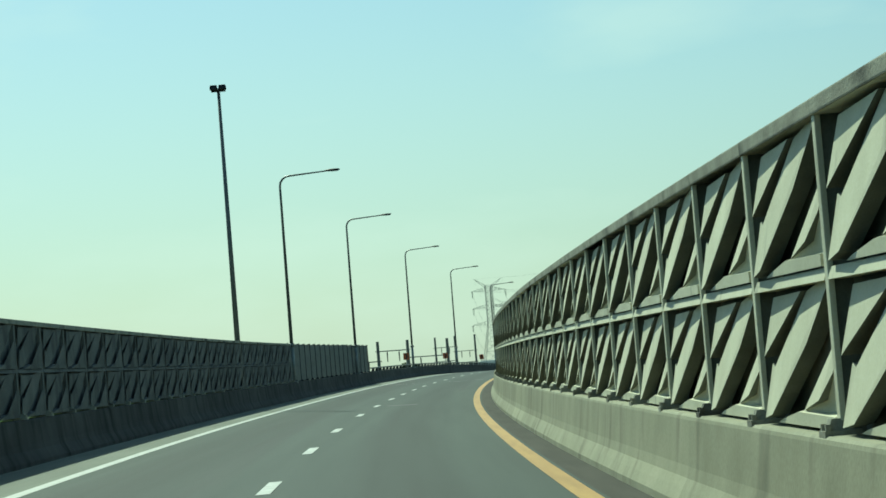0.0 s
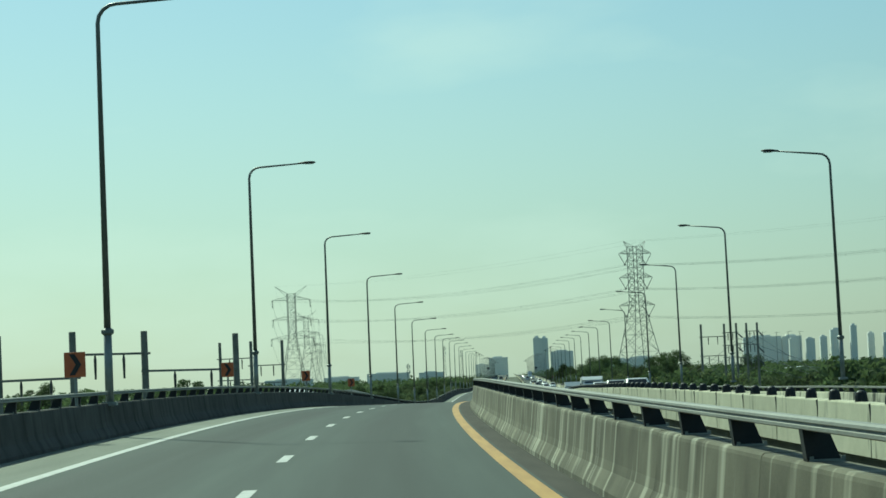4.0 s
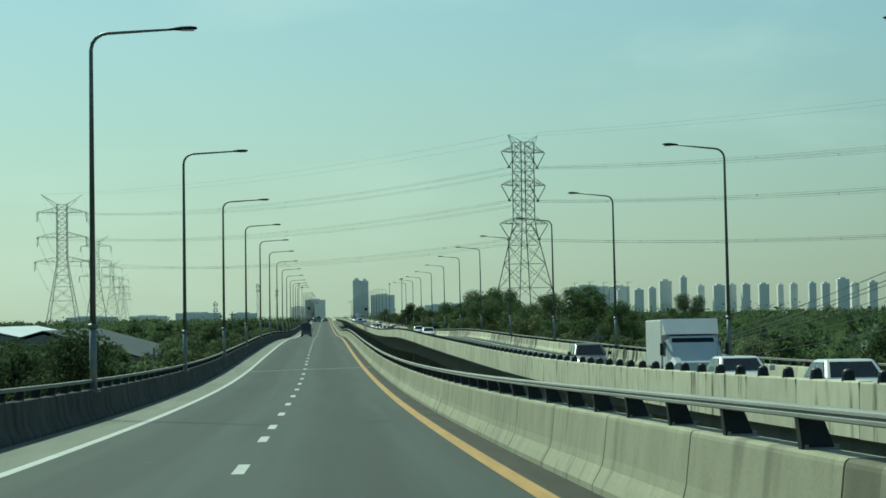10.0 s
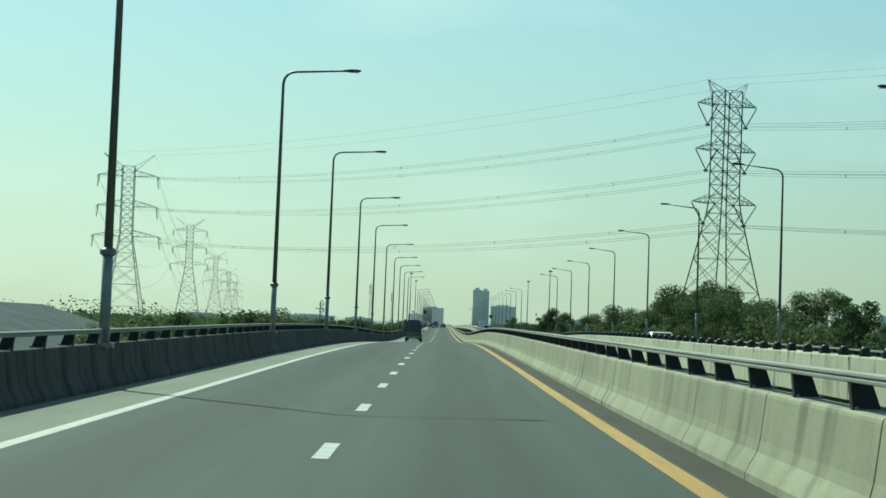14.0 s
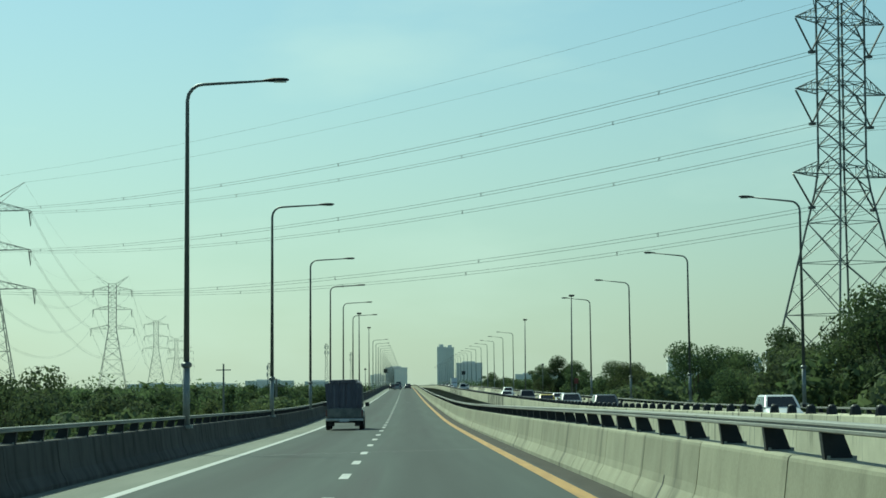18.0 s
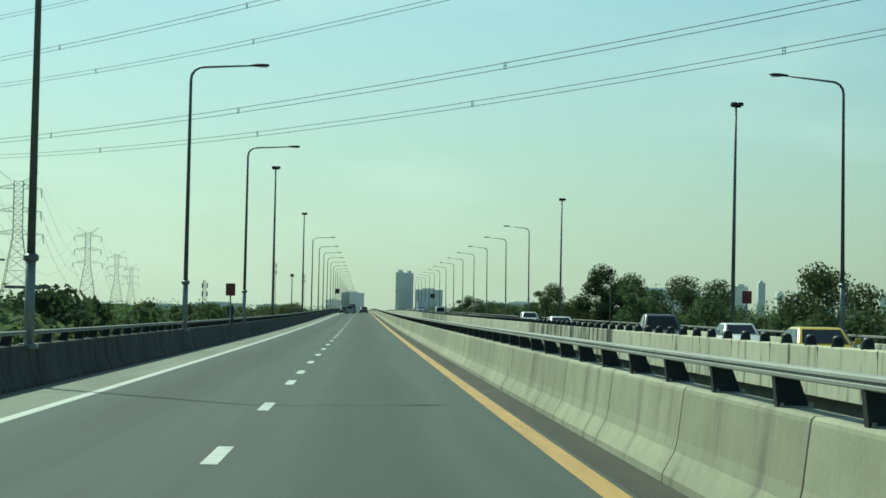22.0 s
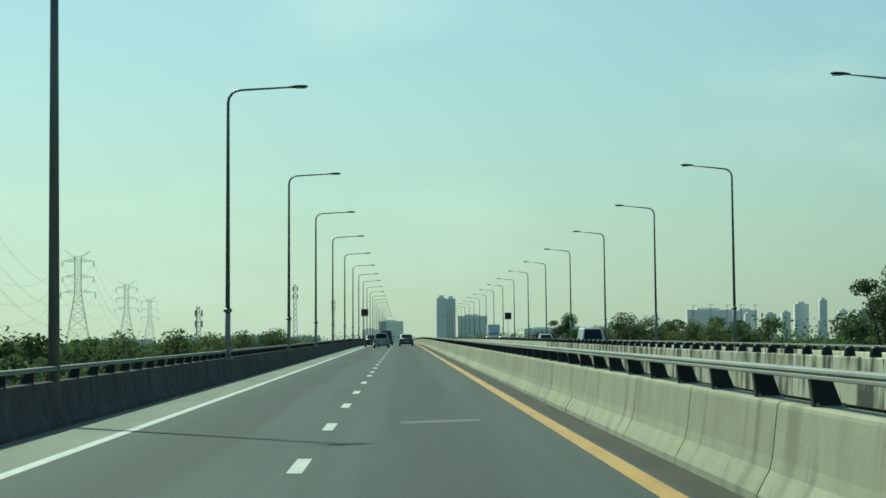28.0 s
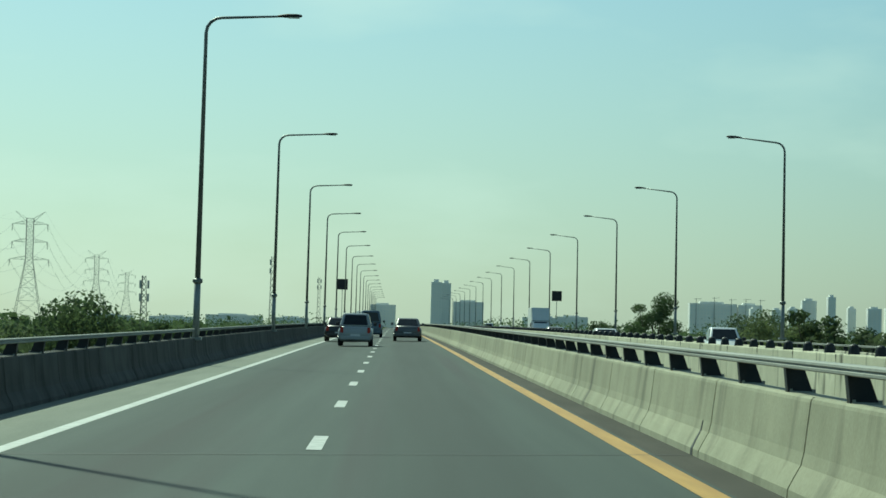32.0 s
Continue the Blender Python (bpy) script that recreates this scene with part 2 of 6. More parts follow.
PALE_METAL = surface("pale_galvanised_steel", (0.42, 0.43, 0.41), (0.54, 0.55, 0.52), scale=3, rough=0.5, metal=0.15, fine=60)
RIB_METAL = surface("rib_steel", (0.375, 0.382, 0.350), (0.450, 0.456, 0.420), scale=3, rough=0.5, metal=0.0, fine=60)
# the grey sheet again, darkened for the left wall that faces off the sun
SHADE_SHEET = surface("shade_side_grey_sheet", (0.085, 0.096, 0.090), (0.125, 0.138, 0.130), scale=2, rough=0.6, metal=0.1, fine=120, spread=0.08, spec=0.2)
DARK_METAL = surface("dark_painted_steel", (0.016, 0.019, 0.022), (0.032, 0.036, 0.039), scale=4, rough=0.55, metal=0.2, fine=60, spec=0.25)
POST_STEEL = surface("green_grey_post_steel", (0.045, 0.055, 0.048), (0.075, 0.085, 0.075), scale=4, rough=0.6, metal=0.2, fine=60)
POLE_STEEL = surface("aged_pole_steel", (0.12, 0.135, 0.13), (0.19, 0.20, 0.19), scale=2, rough=0.5, metal=0.45, fine=40, stretch=(1, 1, 0.2))
TOWER_STEEL = surface("tower_steel", (0.12, 0.135, 0.13), (0.20, 0.215, 0.205), scale=1, rough=0.55, metal=0.4, fine=20)
CABLE = surface("cable", (0.10, 0.11, 0.11), (0.15, 0.16, 0.16), scale=1, rough=0.6, metal=0.3, fine=5)
INSULATOR = surface("insulator", (0.05, 0.055, 0.05), (0.09, 0.09, 0.085), scale=4, rough=0.35)
POLE_CONCRETE = surface("pole_concrete", (0.17, 0.17, 0.15), (0.26, 0.26, 0.23), scale=2, rough=0.9, fine=30)
BARK = surface("bark", (0.07, 0.055, 0.04), (0.14, 0.115, 0.085), scale=4, rough=0.95, bump=0.5, fine=20, stretch=(1, 1, 0.25))
GROUND = surface("scrub_ground", (0.045, 0.06, 0.028), (0.10, 0.105, 0.06), scale=0.02, rough=0.95, fine=0.6)
JOINT = surface("joint_rubber", (0.02, 0.02, 0.02), (0.04, 0.04, 0.04), scale=5, rough=0.7)
FINGER = surface("steel_finger_joint", (0.22, 0.23, 0.22), (0.40, 0.41, 0.39), scale=9, rough=0.55, metal=0.4, fine=80)
GLASS = surface("dark_car_glass", (0.012, 0.014, 0.016), (0.02, 0.023, 0.026), scale=2, rough=0.16, fine=10, spec=0.35)
TYRE = surface("tyre_rubber", (0.012, 0.012, 0.012), (0.025, 0.025, 0.025), scale=6, rough=0.85)
CHROME = surface("rim_alloy", (0.35, 0.35, 0.35), (0.5, 0.5, 0.5), scale=6, rough=0.3, metal=0.9)
BLACK_PLASTIC = surface("black_plastic", (0.015, 0.015, 0.016), (0.03, 0.03, 0.032), scale=8, rough=0.6)
RED_LENS = surface("red_lens", (0.25, 0.012, 0.01), (0.35, 0.02, 0.015), scale=8, rough=0.15)
CLEAR_LENS = surface("clear_lens", (0.55, 0.56, 0.55), (0.75, 0.76, 0.75), scale=8, rough=0.1)
PLATE = surface("plate_white", (0.6, 0.6, 0.58), (0.7, 0.7, 0.68), scale=8, rough=0.5)
WHITE_ROOF = surface("white_metal_roof", (0.62, 0.64, 0.64), (0.78, 0.79, 0.79), scale=0.4, rough=0.45, metal=0.1, fine=6)
GREY_ROOF = surface("grey_fibre_roof", (0.07, 0.085, 0.09), (0.115, 0.13, 0.135), scale=0.5, rough=0.95, fine=6, spec=0.08)
# far walls and windows near white: the paleness of haze is in their colour
HAZE_FACADE = surface("haze_pale_facade", (0.83, 0.83, 0.77), (0.89, 0.89, 0.83), scale=0.05, rough=0.8, fine=1.0)
HAZE_WINDOW = surface("haze_pale_window", (0.78, 0.81, 0.77), (0.84, 0.86, 0.82), scale=0.1, rough=0.4, fine=1.0)
ORANGE_SIGN = surface("orange_sign_sheet", (0.42, 0.10, 0.035), (0.52, 0.15, 0.05), scale=3, rough=0.5)
RED_SIGN = surface("dark_red_sign_sheet", (0.13, 0.028, 0.024), (0.19, 0.045, 0.035), scale=3, rough=0.55)
SIGN_BACK = surface("sign_back", (0.20, 0.21, 0.21), (0.28, 0.29, 0.29), scale=3, rough=0.5, metal=0.4)


def leaf_material(name, dark, light):
    m = surface(name, dark, light, scale=0.16, rough=0.95, fine=2.5, spread=0.30, spec=0.05)
    n, l = m.node_tree.nodes, m.node_tree.links
    b = n["Principled BSDF"]
    tr, mix = n.new("ShaderNodeBsdfTranslucent"), n.new("ShaderNodeMixShader")
    src = b.inputs["Base Color"].links[0].from_socket
    isl, hs, mr = n.new("ShaderNodeNewGeometry"), n.new("ShaderNodeHueSaturation"), n.new("ShaderNodeMapRange")
    mr.inputs["To Min"].default_value, mr.inputs["To Max"].default_value = 0.82, 1.2
    l.new(isl.outputs["Random Per Island"], mr.inputs["Value"])
    l.new(mr.outputs["Result"], hs.inputs["Value"])
    l.new(src, hs.inputs["Color"])
    l.new(hs.outputs["Color"], b.inputs["Base Color"])
    thin = n.new("ShaderNodeMix")
    thin.data_type, thin.blend_type = "RGBA", "MULTIPLY"
    thin.inputs["Factor"].default_value = 1.0
    thin.inputs["B"].default_value = (1.15, 1.25, 1.0, 1)
    l.new(hs.outputs["Color"], thin.inputs["A"])
    l.new(thin.outputs["Result"], tr.inputs["Color"])
    mix.inputs["Fac"].default_value = 0.34
    l.new(b.outputs["BSDF"], mix.inputs[1])
    l.new(tr.outputs["BSDF"], mix.inputs[2])
    l.new(mix.outputs["Shader"], n["Material Output"].inputs["Surface"])
    return m


LEAF_A = leaf_material("dark_green_leaves", (0.063, 0.088, 0.046), (0.134, 0.163, 0.085))
LEAF_B = leaf_material("olive_leaves", (0.093, 0.110, 0.056), (0.168, 0.185, 0.098))
LEAF_C = leaf_material("scrub_leaves", (0.083, 0.105, 0.059), (0.156, 0.176, 0.100))


# ---- alignment of the motorway: heading and grade along the station s ----
HEADING = ((-60, -0.1967), (-20, -0.1681), (20, -0.1396), (60, -0.1156), (100, -0.0906), (140, -0.0660), (180, -0.0449), (220, -0.0207), (260, -0.0004), (300, -0.0002), (340, -0.0010), (380, 0.0002), (420, 0.0015), (460, -0.0015), (500, -0.0015), (520, 0.0))
GRADE = ((-60, 0.0047), (0, 0.0033), (60, 0.0019), (120, 0.0050), (180, 0.0035), (240, -0.0072), (300, -0.0172), (360, -0.0206), (420, -0.0099), (480, 0.0022), (540, 0.0036), (600, 0.0001), (660, -0.0070), (720, -0.0056), (780, 0.0004), (1000, 0.0032), (1200, 0.0035), (1400, 0.0003), (1500, 0.0))
S_GRID = np.arange(-60, 3001, 2.0)
HD = np.interp(S_GRID, *zip(*HEADING))
GR = np.interp(S_GRID, *zip(*GRADE))
AX = np.cumsum(np.r_[0, np.sin(HD[:-1]) * 2])
AY = np.cumsum(np.r_[0, np.cos(HD[:-1]) * 2])
AZ = np.cumsum(np.r_[0, GR[:-1] * 2])
K6 = int(np.searchsorted(S_GRID, 600))
AX, AY, AZ = AX - AX[K6], AY - AY[K6] + 600, AZ - AZ[K6]
S_END = 2600.0


# crossfall: how much the deck rises to the right, per metre; it tips over at the end of the bend
BANK = ((-20, -0.0196), (60, -0.0247), (130, -0.0215), (200, -0.0127), (260, -0.0090), (320, 0.0079), (400, 0.0165), (470, 0.0202), (560, 0.0113), (640, 0.0232), (720, 0.0233), (800, 0.0225), (900, 0.0261), (1000, 0.0290), (1100, 0.0258), (1250, 0.0182))
# how far the opposite carriageway lies below the lanes
DROP_FAR = ((120, 0.2), (200, 0.30), (268, 0.30), (331, 0.08), (383, 0.02), (500, 0.0), (690, 0.10), (900, 0.11), (1050, 0.18), (1150, 0.13))


def drop(s, u):
    if u < 5.0:
        return 0.0
    # the opposite deck lies lower than its median kerb and falls outwards
    deck = 0.2 + 0.035 * (u - 11.2) if u > 11.2 else 0.0
    return deck + float(np.interp(s, *zip(*DROP_FAR))) * min(1.0, (u - 5.0) / 5.0)


def rise(s, u):
    return float(np.interp(s, *zip(*BANK))) * max(-6.0, min(21.0, u))


def place(s, u=0.0, z=0.0):
    """The point u metres to the right of the lane line and z above the road at station s."""
    h = float(np.interp(s, S_GRID, HD))
    return Vector((float(np.interp(s, S_GRID, AX)) + u * math.cos(h), float(np.interp(s, S_GRID, AY)) - u * math.sin(h), float(np.interp(s, S_GRID, AZ)) + z + rise(s, u) - drop(s, u)))


def stand(s, u=0.0, z=0.0, turn=0.0, lean=True):
    """A pose there: local x to the right, y along the road, z up."""
    h, g = float(np.interp(s, S_GRID, HD)), float(np.interp(s, S_GRID, GR))
    return Matrix.Translation(place(s, u, z)) @ Matrix.Rotation(-h, 4, "Z") @ Matrix.Rotation(g if lean else 0.0, 4, "X") @ Matrix.Rotation(radians(turn), 4, "Z")


# ---- mesh helpers ----
def mesh_of(bm, name, material, smooth=False):
    me = bpy.data.meshes.new(name)
    bm.to_mesh(me)
    bm.free()
    for m in material if isinstance(material, (list, tuple)) else [material]:
        me.materials.append(m)
    if smooth:
        me.polygons.foreach_set("use_smooth", [True] * len(me.polygons))
    return me


def part(name, bm, material, parent=None, label="", smooth=False):
    ob = new(name, mesh_of(bm, name, material, smooth))
    if parent is not None:
        ob.parent = parent
    if label:
        ob["label"] = label
    return ob


def again(ob_mesh, name, m, parent):
    ob = new(name, ob_mesh)
    ob.parent = parent
    ob.matrix_basis = m
    return ob


def group(name, label, category, m=None, kind="", many=""):
    ob = new(name)
    ob.empty_display_size = 0.2
    if m is not None:
        ob.matrix_basis = m
    return tagged(ob, label, category, many, kind)


def box(bm, x0, x1, y0, y1, z0, z1, bevel=0.0, top=(0, 0), mat=0):
    """A block; top: how far its upper end is drawn in along x and y."""
    a, b = top
    vs = [bm.verts.new(p) for p in ((x0, y0, z0), (x1, y0, z0), (x1, y1, z0), (x0, y1, z0), (x0 + a, y0 + b, z1), (x1 - a, y0 + b, z1), (x1 - a, y1 - b, z1), (x0 + a, y1 - b, z1))]
    fs = [bm.faces.new([vs[i] for i in q]) for q in ((3, 2, 1, 0), (4, 5, 6, 7), (0, 1, 5, 4), (1, 2, 6, 5), (2, 3, 7, 6), (3, 0, 4, 7))]
    for f in fs:
        f.material_index = mat
    if bevel:
        bmesh.ops.bevel(bm, geom=list({e for f in fs for e in f.edges}), offset=bevel, segments=2, affect="EDGES", profile=0.6)
    return bm


def tube(bm, points, radii, sides=8):
    """A round bar through the points."""
    rings = []
    pts = [Vector(p) for p in points]
    for i, p in enumerate(pts):
        d = (pts[min(i + 1, len(pts) - 1)] - pts[max(i - 1, 0)]).normalized()
        a = d.orthogonal().normalized() if i == 0 else (rings[-1][1] - d * rings[-1][1].dot(d)).normalized()
        b = d.cross(a)
        r = radii[i] if isinstance(radii, (list, tuple)) else radii
        rings.append(([bm.verts.new(p + (a * math.cos(k * math.tau / sides) + b * math.sin(k * math.tau / sides)) * r) for k in range(sides)], a))
    for (v, _), (w, _) in zip(rings, rings[1:]):
        for k in range(sides):
            bm.faces.new((v[k], v[(k + 1) % sides], w[(k + 1) % sides], w[k]))
    bm.faces.new(rings[0][0][::-1])
    bm.faces.new(rings[-1][0])
    return bm


def extrude(bm, outline, y0, y1, close=True):
    """A prism from an outline in x and z, along y."""
    a = [bm.verts.new((x, y0, z)) for x, z in outline]
    b = [bm.verts.new((x, y1, z)) for x, z in outline]
    n = len(outline)
    for k in range(n if close else n - 1):
        bm.faces.new((a[k], a[(k + 1) % n], b[(k + 1) % n], b[k]))
    if close:
        bm.faces.new(a[::-1])
        bm.faces.new(b)
    bmesh.ops.recalc_face_normals(bm, faces=bm.faces[:])
    return bm


def sweep(name, outline, s0, s1, material, step=6.0, close=False, parent=None, lift=0.0, label=""):
    """A strip or beam with an outline in u and z that follows the road; its UV holds u and s in metres."""
    ss = np.r_[np.arange(s0, s1, step), s1]
    n, verts, faces, uvs = len(outline), [], [], []
    run = np.r_[0, np.cumsum([math.hypot(b[0] - a[0], b[1] - a[1]) for a, b in zip(outline, outline[1:] + outline[:1])])]
    for s in ss:
        for u, z in outline:
            verts.append(place(s, u, z + lift))
    for i in range(len(ss) - 1):
        for k in range(n if close else n - 1):
            k2 = (k + 1) % n
            faces.append((i * n + k, i * n + k2, (i + 1) * n + k2, (i + 1) * n + k))
            x0, x1 = outline[0][0] + run[k], outline[0][0] + run[k + 1]
            uvs += [(x0, ss[i]), (x1, ss[i]), (x1, ss[i + 1]), (x0, ss[i + 1])]
    if close:
        faces += [tuple(range(n))[::-1], tuple((len(ss) - 1) * n + k for k in range(n))]
        uvs += [(0, 0)] * (2 * n)
    me = bpy.data.meshes.new(name)
    me.from_pydata([tuple(v) for v in verts], [], faces)
    layer = me.uv_layers.new(name="UVMap")
    layer.data.foreach_set("uv", [c for q in uvs for c in q])
    me.materials.append(material)
    ob = new(name, me)
    if parent is not None:
        ob.parent = parent
    if label:
        ob["label"] = label
    return ob


# ---- ground ----
GZ = -7.5
bm = bmesh.new()
for r0, r1, n in ((0, 400, 24), (400, 1500, 24), (1500, 9000, 24)):
    for k in range(n):
        a, b = math.tau * k / n, math.tau * (k + 1) / n
        q = [(r0 * math.cos(a), 600 + r0 * math.sin(a), GZ), (r1 * math.cos(a), 600 + r1 * math.sin(a), GZ), (r1 * math.cos(b), 600 + r1 * math.sin(b), GZ), (r0 * math.cos(b), 600 + r0 * math.sin(b), GZ)]
        if r0 == 0:
            q = q[:3]
        bm.faces.new([bm.verts.new(p) for p in q])
bmesh.ops.remove_doubles(bm, verts=bm.verts[:], dist=0.01)
bmesh.ops.recalc_face_normals(bm, faces=bm.faces[:])
tagged(part("ground", bm, GROUND), "flat scrubby green and brown plain below the viaduct", "ground", kind="structure")

# ---- carriageways ----
road = tagged(sweep("road", [(-3.21, 0.0), (3.56, 0.0)], -60, S_END, ASPHALT), "grey asphalt lanes of an elevated motorway with worn wheel tracks", "road", kind="structure")
tagged(sweep("shoulder", [(-5.0, 0.0), (-3.21, 0.0)], -60, S_END, SHOULDER), "pale concrete shoulder beside the edge line", "shoulder", kind="structure")
tagged(sweep("gutter", [(3.56, 0.0), (4.1, 0.0)], -60, S_END, GUTTER), "dirty dark gutter strip beside the median barrier", "gutter", kind="structure")
sweep("edge_line", [(-3.42, 0.004), (-3.22, 0.004)], -60, S_END, WHITE_LINE, parent=road, label="solid white edge line")
sweep("yellow_line", [(3.28, 0.004), (3.505, 0.004)], -60, S_END, YELLOW_LINE, parent=road, label="solid yellow edge line")
road_b = tagged(sweep("road_opposite", [(11.0, -0.2), (11.3, 0.0), (19.7, 0.0)], -60, S_END, ASPHALT), "asphalt lanes of the opposite carriageway", "road", kind="structure")
sweep("yellow_line", [(11.45, 0.004), (11.65, 0.004)], -60, S_END, YELLOW_LINE, parent=road_b)
sweep("edge_line", [(18.3, 0.004), (18.5, 0.004)], -60, S_END, WHITE_LINE, parent=road_b)
for nm, a, b in (("viaduct_deck", -5.3, 4.5), ("viaduct_deck_opposite", 11.35, 20.05)):
    c = (a + b) / 2
    tagged(sweep(nm, [(a, -0.02), (a, -0.45), (c - 3, -0.75), (c - 2.4, -2.3), (c + 2.4, -2.3), (c + 3, -0.75), (b, -0.45), (b, -0.02)], -60, S_END, GIRDER, close=True), "concrete box girder deck of the viaduct", "bridge deck", kind="structure")

# dashes of the lane line
bm = bmesh.new()
f = bm.faces.new([bm.verts.new(p) for p in ((-0.085, 0, 0), (0.085, 0, 0), (0.085, 2.9, 0), (-0.085, 2.9, 0))])
dash = mesh_of(bm, "lane_dash", WHITE_LINE)
ANCHORS = [-44, 28.1, 92.4, 126.0, 238.6, 292.5, 328.2, 356.9, 398.5, 430.2, 461.3, 504.5, 619.9, 662.5, 681.4, 712.8, 756.1, 787.5, 829.7, 862.6, 905.6, 1000.3, 1033.4, 1076.1, 1108.8, 1140.1, 2300]
for a, b in zip(ANCHORS, ANCHORS[1:]):
    # painted in sets, each some twelve metres from the last
    n = max(1, round((b - a) / 11.8))
    for k in range(n):
        s = a + (b - a) * k / n if n < 4 or k > 2 else a + 11.9 * k
        again(dash, "lane_dash", stand(s - 1.45, 0, 0.005), road)
for k in range(-2, 95):
    again(dash, "lane_dash", stand(24 * k + 5.0, 15.3, 0.005), road_b)
JOINTS = (102.2, 223.0, 307.0, 395.2, 437.2, 519.9, 604.0, 648.0, 683.2, 724.0, 806.0, 1013.9, 1099.5, 1137.8, 1222.0)
for s, wide, m in [(s, 0.05, JOINT) for s in JOINTS] + [(138.4, 0.10, FINGER), (139.6, 0.10, FINGER), (682.0, 0.05, FINGER), (897.0, 0.10, FINGER)]:
    sweep("expansion_joint", [(-4.85, 0.006), (3.95, 0.006)], s, s + wide, m, step=wide, parent=road)

# wide joints: pale nosings with steel teeth between them
NOSING = surface("joint_nosing_concrete", (0.20, 0.20, 0.18), (0.30, 0.30, 0.27), scale=3, rough=0.85, fine=30, spec=0.25)
bm = bmesh.new()
for k in range(58):
    box(bm, k * 0.15, k * 0.15 + 0.085, 0, 0.16 + 0.05 * (k % 2), 0.008, 0.02)
TEETH = mesh_of(bm, "joint_teeth", FINGER)
for s, wide in ((471.6, 0.85), (1107.2, 0.6)):
    sweep("joint_nosing", [(-4.85, 0.006), (3.95, 0.006)], s, s + wide / 2 - 0.1, NOSING, step=1, parent=road)
    sweep("joint_nosing", [(-4.85, 0.006), (3.95, 0.006)], s + wide / 2 + 0.1, s + wide, NOSING, step=1, parent=road)
    sweep("joint_gap", [(-4.85, 0.005), (3.95, 0.005)], s + wide / 2 - 0.1, s + wide / 2 + 0.1, JOINT, step=1, parent=road)
    again(TEETH, "joint_teeth", stand(s + wide / 2 - 0.1, -4.8, 0), road)

# viaduct piers
pier = bmesh.new()
box(pier, -1.1, 1.1, -0.9, 0.9, GZ - 6, -2.3)
box(pier, -2.6, 2.6, -1.0, 1.0, -2.9, -2.25)
pier_mesh = mesh_of(pier, "pier", GIRDER)
for k in range(-1, 45):
    for u in (-0.4, 15.4):
        tagged(new("pier", pier_mesh), "concrete viaduct pier", "pier", "piers under the viaduct", "structure").matrix_basis = stand(10 + 42 * k, u, 0, lean=False)

# ---- concrete barriers, their posts and rails ----
BLOCK = 5.6
# stations of some joints and the count of blocks up to them
CAST = ((-41.2, 0), (221.3, 47), (461.8, 90), (479.2, 93), (850.0, 160), (871.4, 164), (1025.7, 192), (1057.1, 198), (1137.4, 213), (2595.0, 473))


def joint_at(k):
    return float(np.interp(k, [c[1] for c in CAST], [c[0] for c in CAST]))


def barrier_block(name, material):
    """One cast length of barrier: the face towards -x, sloping in steps; the foot at x = 0."""
    bm = bmesh.new()
    shape = [(0, -0.02), (0.004, 0.07), (0.055, 0.17), (0.105, 0.26), (0.128, 0.36), (0.172, 0.755), (0.18, 0.782), (0.20, 0.80), (0.43, 0.80), (0.445, 0.77), (0.46, -0.22), (0.30, -0.22), (0.02, -0.22)]
    extrude(bm, shape, 0.026, BLOCK - 0.026)
    # dark joint filler, set back
    old = set(bm.faces)
    extrude(bm, [(x + 0.03, z - 0.02) for x, z in shape[:9]] + [(0.40, -0.02)], BLOCK - 0.026, BLOCK + 0.026)
    for f in bm.faces:
        f.material_index = 0 if f in old else 1
    return mesh_of(bm, name, [material, JOINT])


BLOCKS = {m.name: barrier_block("barrier_block", m) for m in (CONCRETE, STAINED, DRIPPED, MOSSY, SHADE_CONCRETE)}
bm = bmesh.new()
extrude(bm, [(0.208, 0.80), (0.42, 0.80), (0.345, 1.0), (0.185, 1.0)], -0.06, 0.06)
old = set(bm.faces)
box(bm, 0.22, 0.44, -0.085, 0.085, 0.797, 0.812)
for dx in (0.235, 0.43):
    box(bm, dx - 0.012, dx + 0.012, -0.075, -0.055, 0.812, 0.83)
    box(bm, dx - 0.012, dx + 0.012, 0.055, 0.075, 0.812, 0.83)
for f in bm.faces:
    f.material_index = 0 if f in old else 1
POST = mesh_of(bm, "rail_post", [DARK_METAL, RAIL_STEEL])
# the rail-less barrier carries squat domed stubs instead
bm = bmesh.new()
tube(bm, [(0.32, 0, 0.797), (0.32, 0, 0.83), (0.32, 0, 0.93), (0.32, 0, 0.985), (0.32, 0, 1.015), (0.32, 0, 1.025)], [0.135, 0.13, 0.118, 0.10, 0.065, 0.03], 10)
STUB = mesh_of(bm, "domed_stub", [DARK_METAL, RAIL_STEEL])
RAIL = [(0.20, 0.995), (0.175, 1.005), (0.175, 1.025), (0.19, 1.033), (0.19, 1.042), (0.175, 1.05), (0.178, 1.068), (0.20, 1.078), (0.27, 1.078), (0.285, 1.06), (0.285, 0.995)]
FLIP = Matrix.Rotation(math.pi, 4, "Z")


